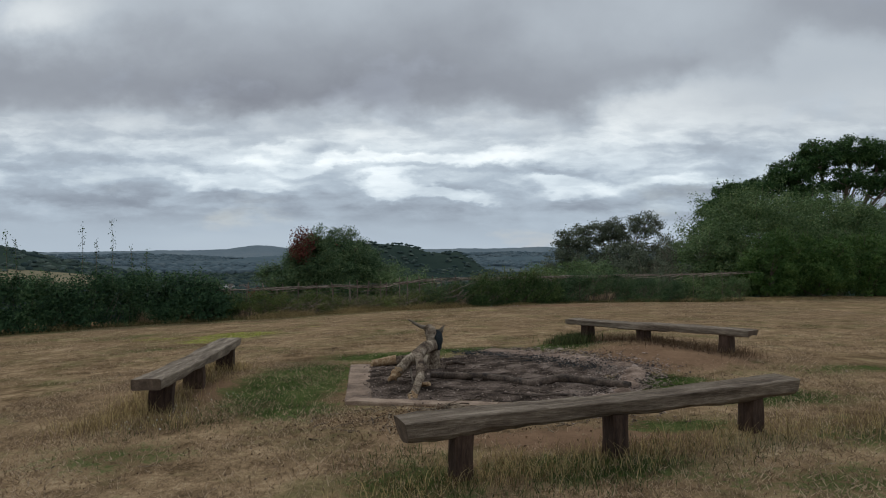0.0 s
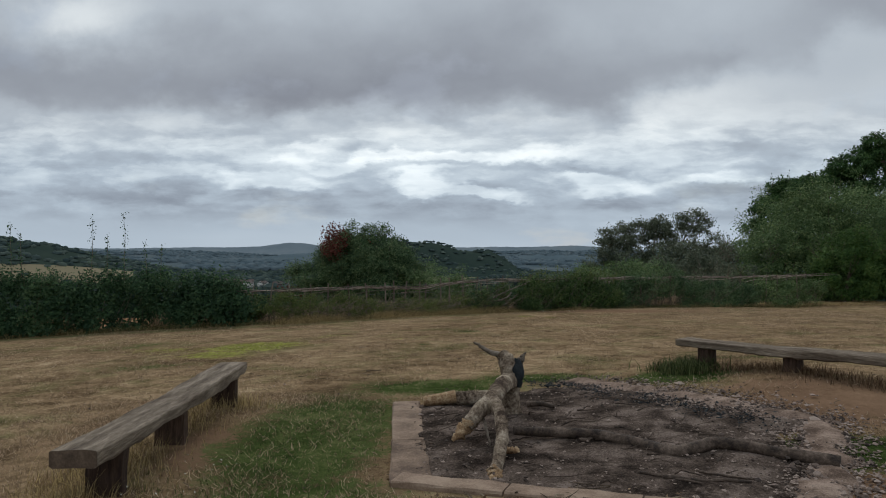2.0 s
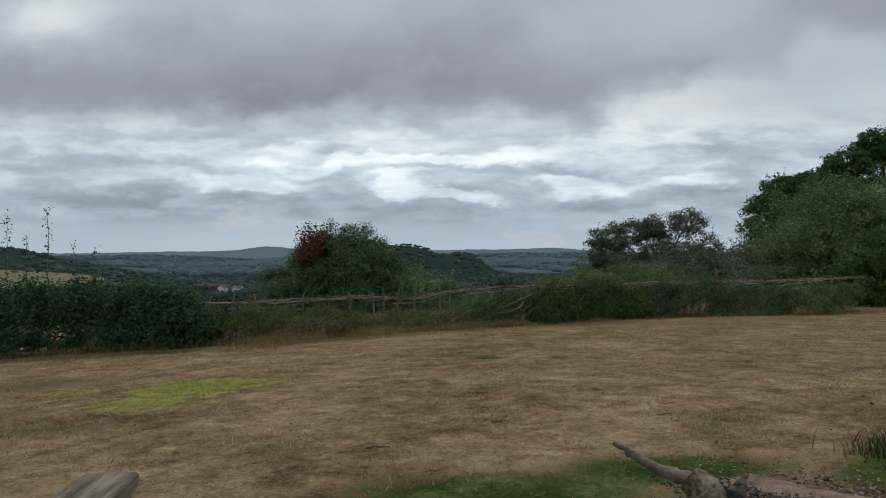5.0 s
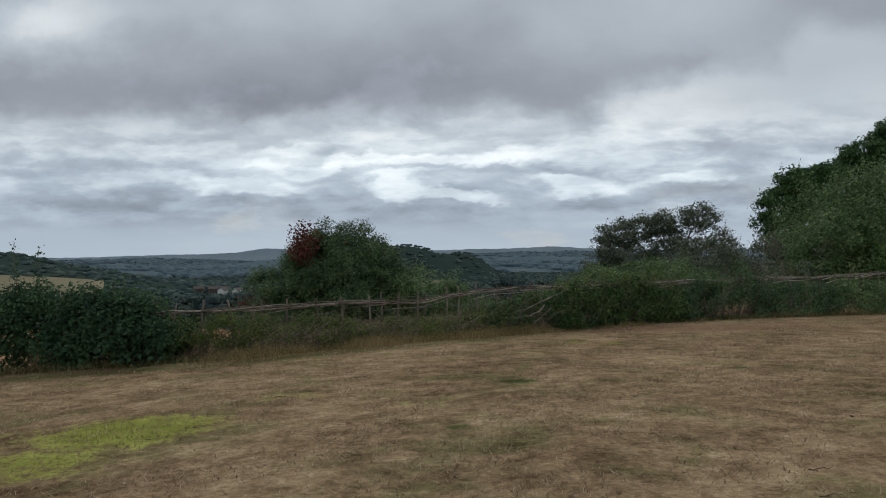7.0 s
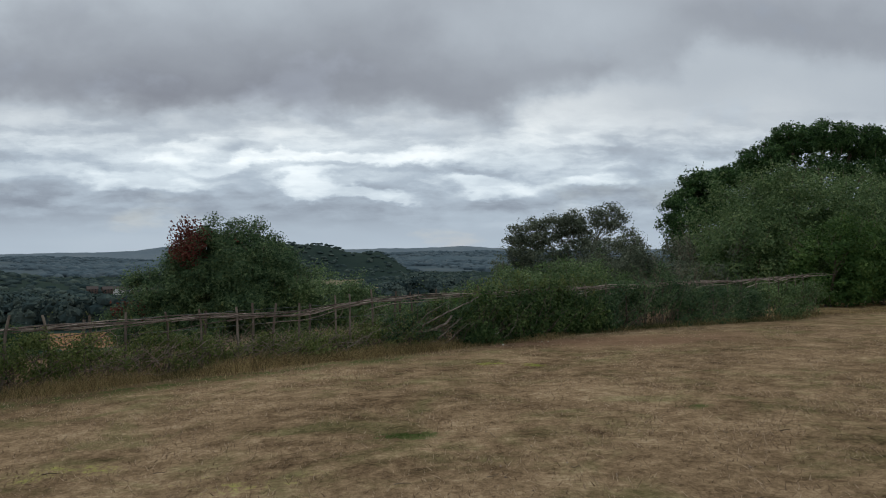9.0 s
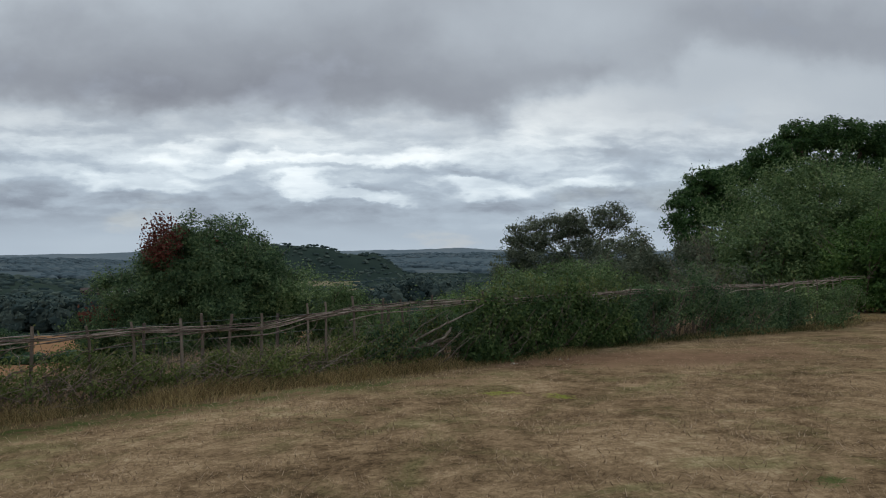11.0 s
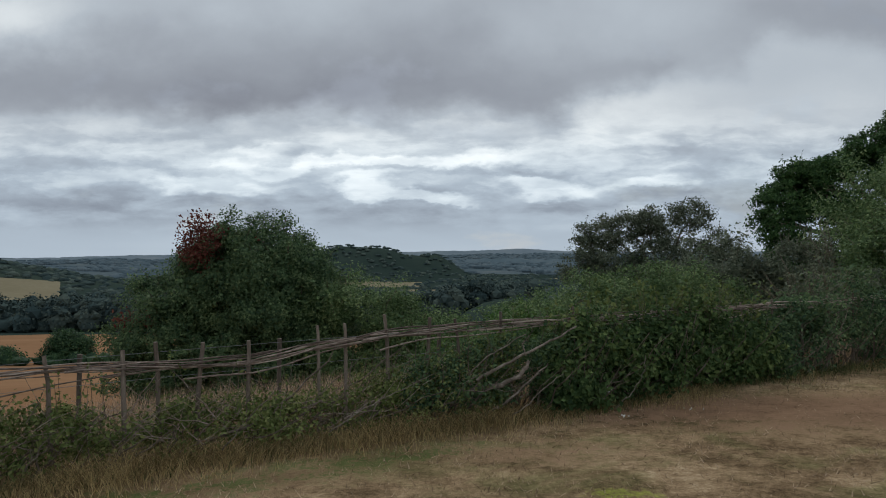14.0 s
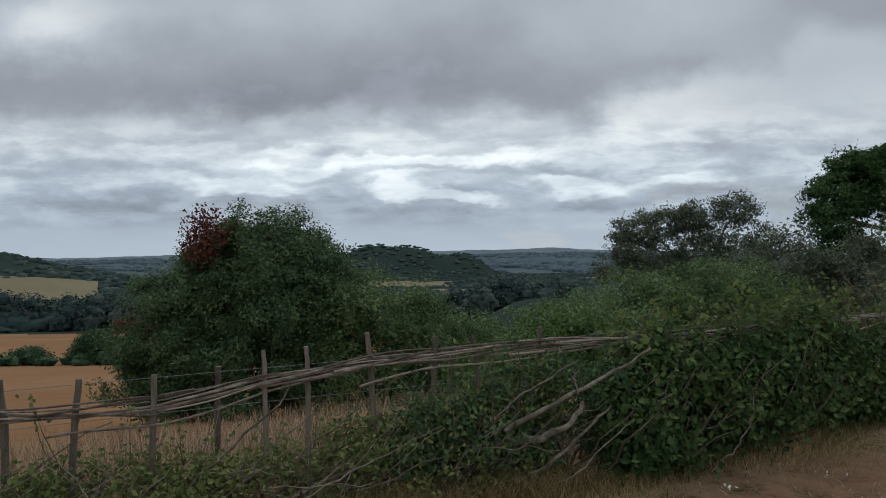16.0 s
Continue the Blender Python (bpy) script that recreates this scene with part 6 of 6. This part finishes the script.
# ---- grass ----
def grasses():
    rng = np.random.default_rng(101)

    def scatter(n, x0, x1, y0, y1):
        return rng.uniform(x0, x1, n), rng.uniform(y0, y1, n)

    def thin_out(x, y, want):
        q = np.sin(x * 2.7 + 1.5 * np.sin(y * 2.2)) * np.sin(y * 3.9 + 1.3 * np.sin(x * 1.7))
        return want + 0.35 * q

    # short dry turf, thickest where the path runs
    bag = Bag()
    x = np.concatenate([rng.uniform(-5, 5, 190000), rng.uniform(-11, 11, 190000)])
    y = np.concatenate([rng.uniform(2.2, 10, 190000), rng.uniform(9, 26, 190000)])
    c = cover_map(x, y)
    ok = (y < hedge_y(x) - 0.3) & ~in_pit(x, y, 1.05) & (rng.uniform(0, 1, len(x)) > c[:, 1] * 1.1) & (rng.uniform(0, 1, len(x)) > c[:, 0] * 0.7)
    x, y = x[ok], y[ok]
    ok = rng.uniform(0, 1, len(x)) < thin_out(x, y, 0.62)
    blades(bag, rng, x[ok], y[ok], 0.036, 0.009, 2.2, plain=True)
    tagged(part("dry_turf", bag, STRAW), "short parched straw-coloured turf", "grass", kind="stuff")
    # green turf
    bag = Bag()
    x, y = scatter(170000, -6, 6, 3, 18)
    c = cover_map(x, y)[:, 0]
    ok = (rng.uniform(0.25, 1.15, len(x)) < c) & ~in_pit(x, y, 1.03)
    blades(bag, rng, x[ok], y[ok], 0.030, 0.006, 1.4, plain=True)
    tagged(part("green_turf", bag, GREEN_BLADE), "patches of short green grass round the fire pit", "grass", kind="stuff")
    bag = Bag()
    x, y = scatter(70000, -8, 3, 13, 22)
    c = cover_map(x, y)[:, 2]
    ok = rng.uniform(0.3, 1.6, len(x)) < c
    blades(bag, rng, x[ok], y[ok], 0.035, 0.008, 1.4, plain=True)
    tagged(part("yellow_turf", bag, LIME_BLADE), "yellowing patches of moss and grass in the meadow", "grass", kind="stuff")

    # tufts by the bench posts
    def tufts(name, label, spots, n, h, spread, material, width=0.006):
        b = Bag()
        for cx, cy in spots:
            blades(b, rng, cx + rng.normal(0, spread, n), cy + rng.normal(0, spread, n), h * rng.uniform(0.4, 1.2, n), width, 1.0)
        tagged(part(name, b, material), label, "grass", kind="stuff")
    tufts("long_grass", "long bleached grass tufts by the bench posts", [(0.1, 4.4), (0.35, 4.55), (0.5, 4.5), (1.2, 4.8), (1.5, 4.9), (1.9, 4.95), (2.4, 5.2), (2.8, 5.3), (0.8, 4.55), (3.4, 5.4), (3.9, 5.5), (-0.3, 4.2)], 300, 0.14, 0.19, REED, 0.0045)
    tufts("long_grass", "long bleached grass tufts under the plank bench", [(-3.1, 6.5), (-3.2, 7.0), (-3.25, 7.6), (-2.9, 6.7), (-2.95, 7.1), (-3.0, 7.5), (-2.95, 8.2), (-3.1, 8.6), (-3.05, 9.1), (-2.85, 9.25), (-3.2, 9.4), (-2.6, 6.2), (-3.3, 6.2)], 300, 0.17, 0.16, REED, 0.0045)
    tufts("long_grass", "russet grass and plantain under the plank bench", [(2.3, 10.6), (2.6, 10.25), (2.9, 9.9), (3.2, 9.55), (3.5, 9.2), (3.85, 8.9), (2.0, 10.75), (3.0, 10.0)], 420, 0.12, 0.17, surface("russet_grass", ((0.09, 0.055, 0.032), (0.17, 0.105, 0.058), (0.26, 0.175, 0.10)), 1.2, 6, 0.9, 0, island=0.8, thin=0.2))
    tufts("green_tuft", "dark green weedy tuft at the bench end", [(2.0, 10.6), (2.1, 10.45), (1.95, 10.4), (2.15, 10.6), (1.9, 10.65)], 420, 0.17, 0.13, GREEN_BLADE, 0.010)
    tufts("green_tuft", "green grass growing under the log bench", [(0.9, 4.4), (1.2, 4.55), (0.6, 4.3), (1.7, 4.9), (2.3, 5.0), (-0.1, 4.6), (-0.3, 4.9), (0.2, 4.1)], 360, 0.075, 0.22, GREEN_BLADE, 0.005)
    tufts("green_tuft", "rough green grass beside the plank bench", [(-2.5, 6.6), (-2.2, 6.3), (-1.9, 6.9), (-2.7, 5.9)], 260, 0.06, 0.25, GREEN_BLADE, 0.005)
    # long grass along the foot of the hedge
    bag = Bag()
    n = 30000
    x = np.concatenate([rng.uniform(-26, 20, n // 2), rng.uniform(-6, 4, n // 2)])
    s = np.abs(rng.normal(0, 0.33, n))
    q = np.array([noise.noise(Vector((a * 0.9, 2.0, 5.0))) for a in x])
    y = hedge_y(x) - 0.35 - s * (1 + 0.5 * q)
    tall = 1 - 0.6 * smooth(0.3, 1.2, x) * (1 - smooth(5.0, 8.0, x))
    blades(bag, rng, x, y, np.clip(0.24 - 0.15 * s + 0.22 * q, 0.03, 0.5) * tall, 0.0045, 1.7)
    tagged(part("hedge_grass", bag, REED), "long bleached grass along the foot of the hedge", "grass", kind="stuff")
    bag = Bag()
    n = 22000
    x = rng.uniform(-14, 14, n)
    y = hedge_y(x) - 0.2 - np.abs(rng.normal(0, 0.28, n))
    blades(bag, rng, x, y, 0.14 * rng.uniform(0.4, 1.3, n), 0.006, 1.0)
    tagged(part("hedge_grass", bag, GREEN_BLADE), "green grass along the foot of the hedge", "grass", kind="stuff")
    bag = Bag()
    n = 40000
    x = rng.uniform(-10, 8, n)
    y = hedge_y(x) + 0.4 + rng.exponential(2.2, n)
    blades(bag, rng, x, y, 0.5, 0.012, 0.6, plain=True)
    tagged(part("slope_grass", bag, STRAW), "tall bleached grass on the slope beyond the hedge", "grass", kind="stuff")
    bag = Bag()
    for cx, cy in ((-2.5, 6.2), (-2.3, 6.5), (-2.8, 6.0), (-2.2, 7.1), (-2.6, 5.8), (1.70, 23.50), (2.52, 23.72)):
        m = 9 if cy < 10 else 5
        p = np.stack([cx + rng.normal(0, 0.12 if cy < 10 else 0.05, m), cy + rng.normal(0, 0.1 if cy < 10 else 0.05, m)], 1)
        leaves(bag, rng, np.stack([p[:, 0], p[:, 1], land(p[:, 0], p[:, 1]) + (0.09 if cy < 10 else rng.uniform(0.01, 0.03))], 1), 0.018 if cy < 10 else 0.032)
    leaves(bag, rng, np.array([1.66, 24.0, -0.35]) + rng.normal(0, 0.022, (9, 3)), 0.035)
    tagged(part("small_white_flowers", bag, FLOWER), "scattered tiny white flowers in the turf", "flowers", kind="stuff")


grasses()


def tall_sprigs():
    """The few tall shoots that stand over the dense hedge."""
    rng = np.random.default_rng(111)
    bag, stem = Bag(), Bag()
    o = np.array([-11.0, 21.2, gz(-11.0, 21.2)])
    top = thing("hedge_sapling", "tall thin leafy sprigs standing above the hedge", "sapling", o)
    for x, zt in ((-11.45, 2.15), (-10.55, 2.35), (-11.0, 1.7), (-13.9, 2.0), (-9.4, 1.4), (-13.6, 1.75), (-9.9, 1.5)):
        y = float(hedge_y(x))
        p = bent((x + rng.normal(0, 0.05), y, 0.1), (x, y, zt), 22, rng, 0.008)
        tube(stem, p - o, np.linspace(0.012, 0.004, 22), 4, cap=False)
        leaves(bag, rng, np.repeat(p, 5, 0) + rng.normal(0, 0.05, (110, 3)) - o, 0.06)
    part("sprig_leaves", bag, LEAF_DARK, top)
    tagged(part("stem_tangle", stem, BARK, top), kind="stuff")


tall_sprigs()
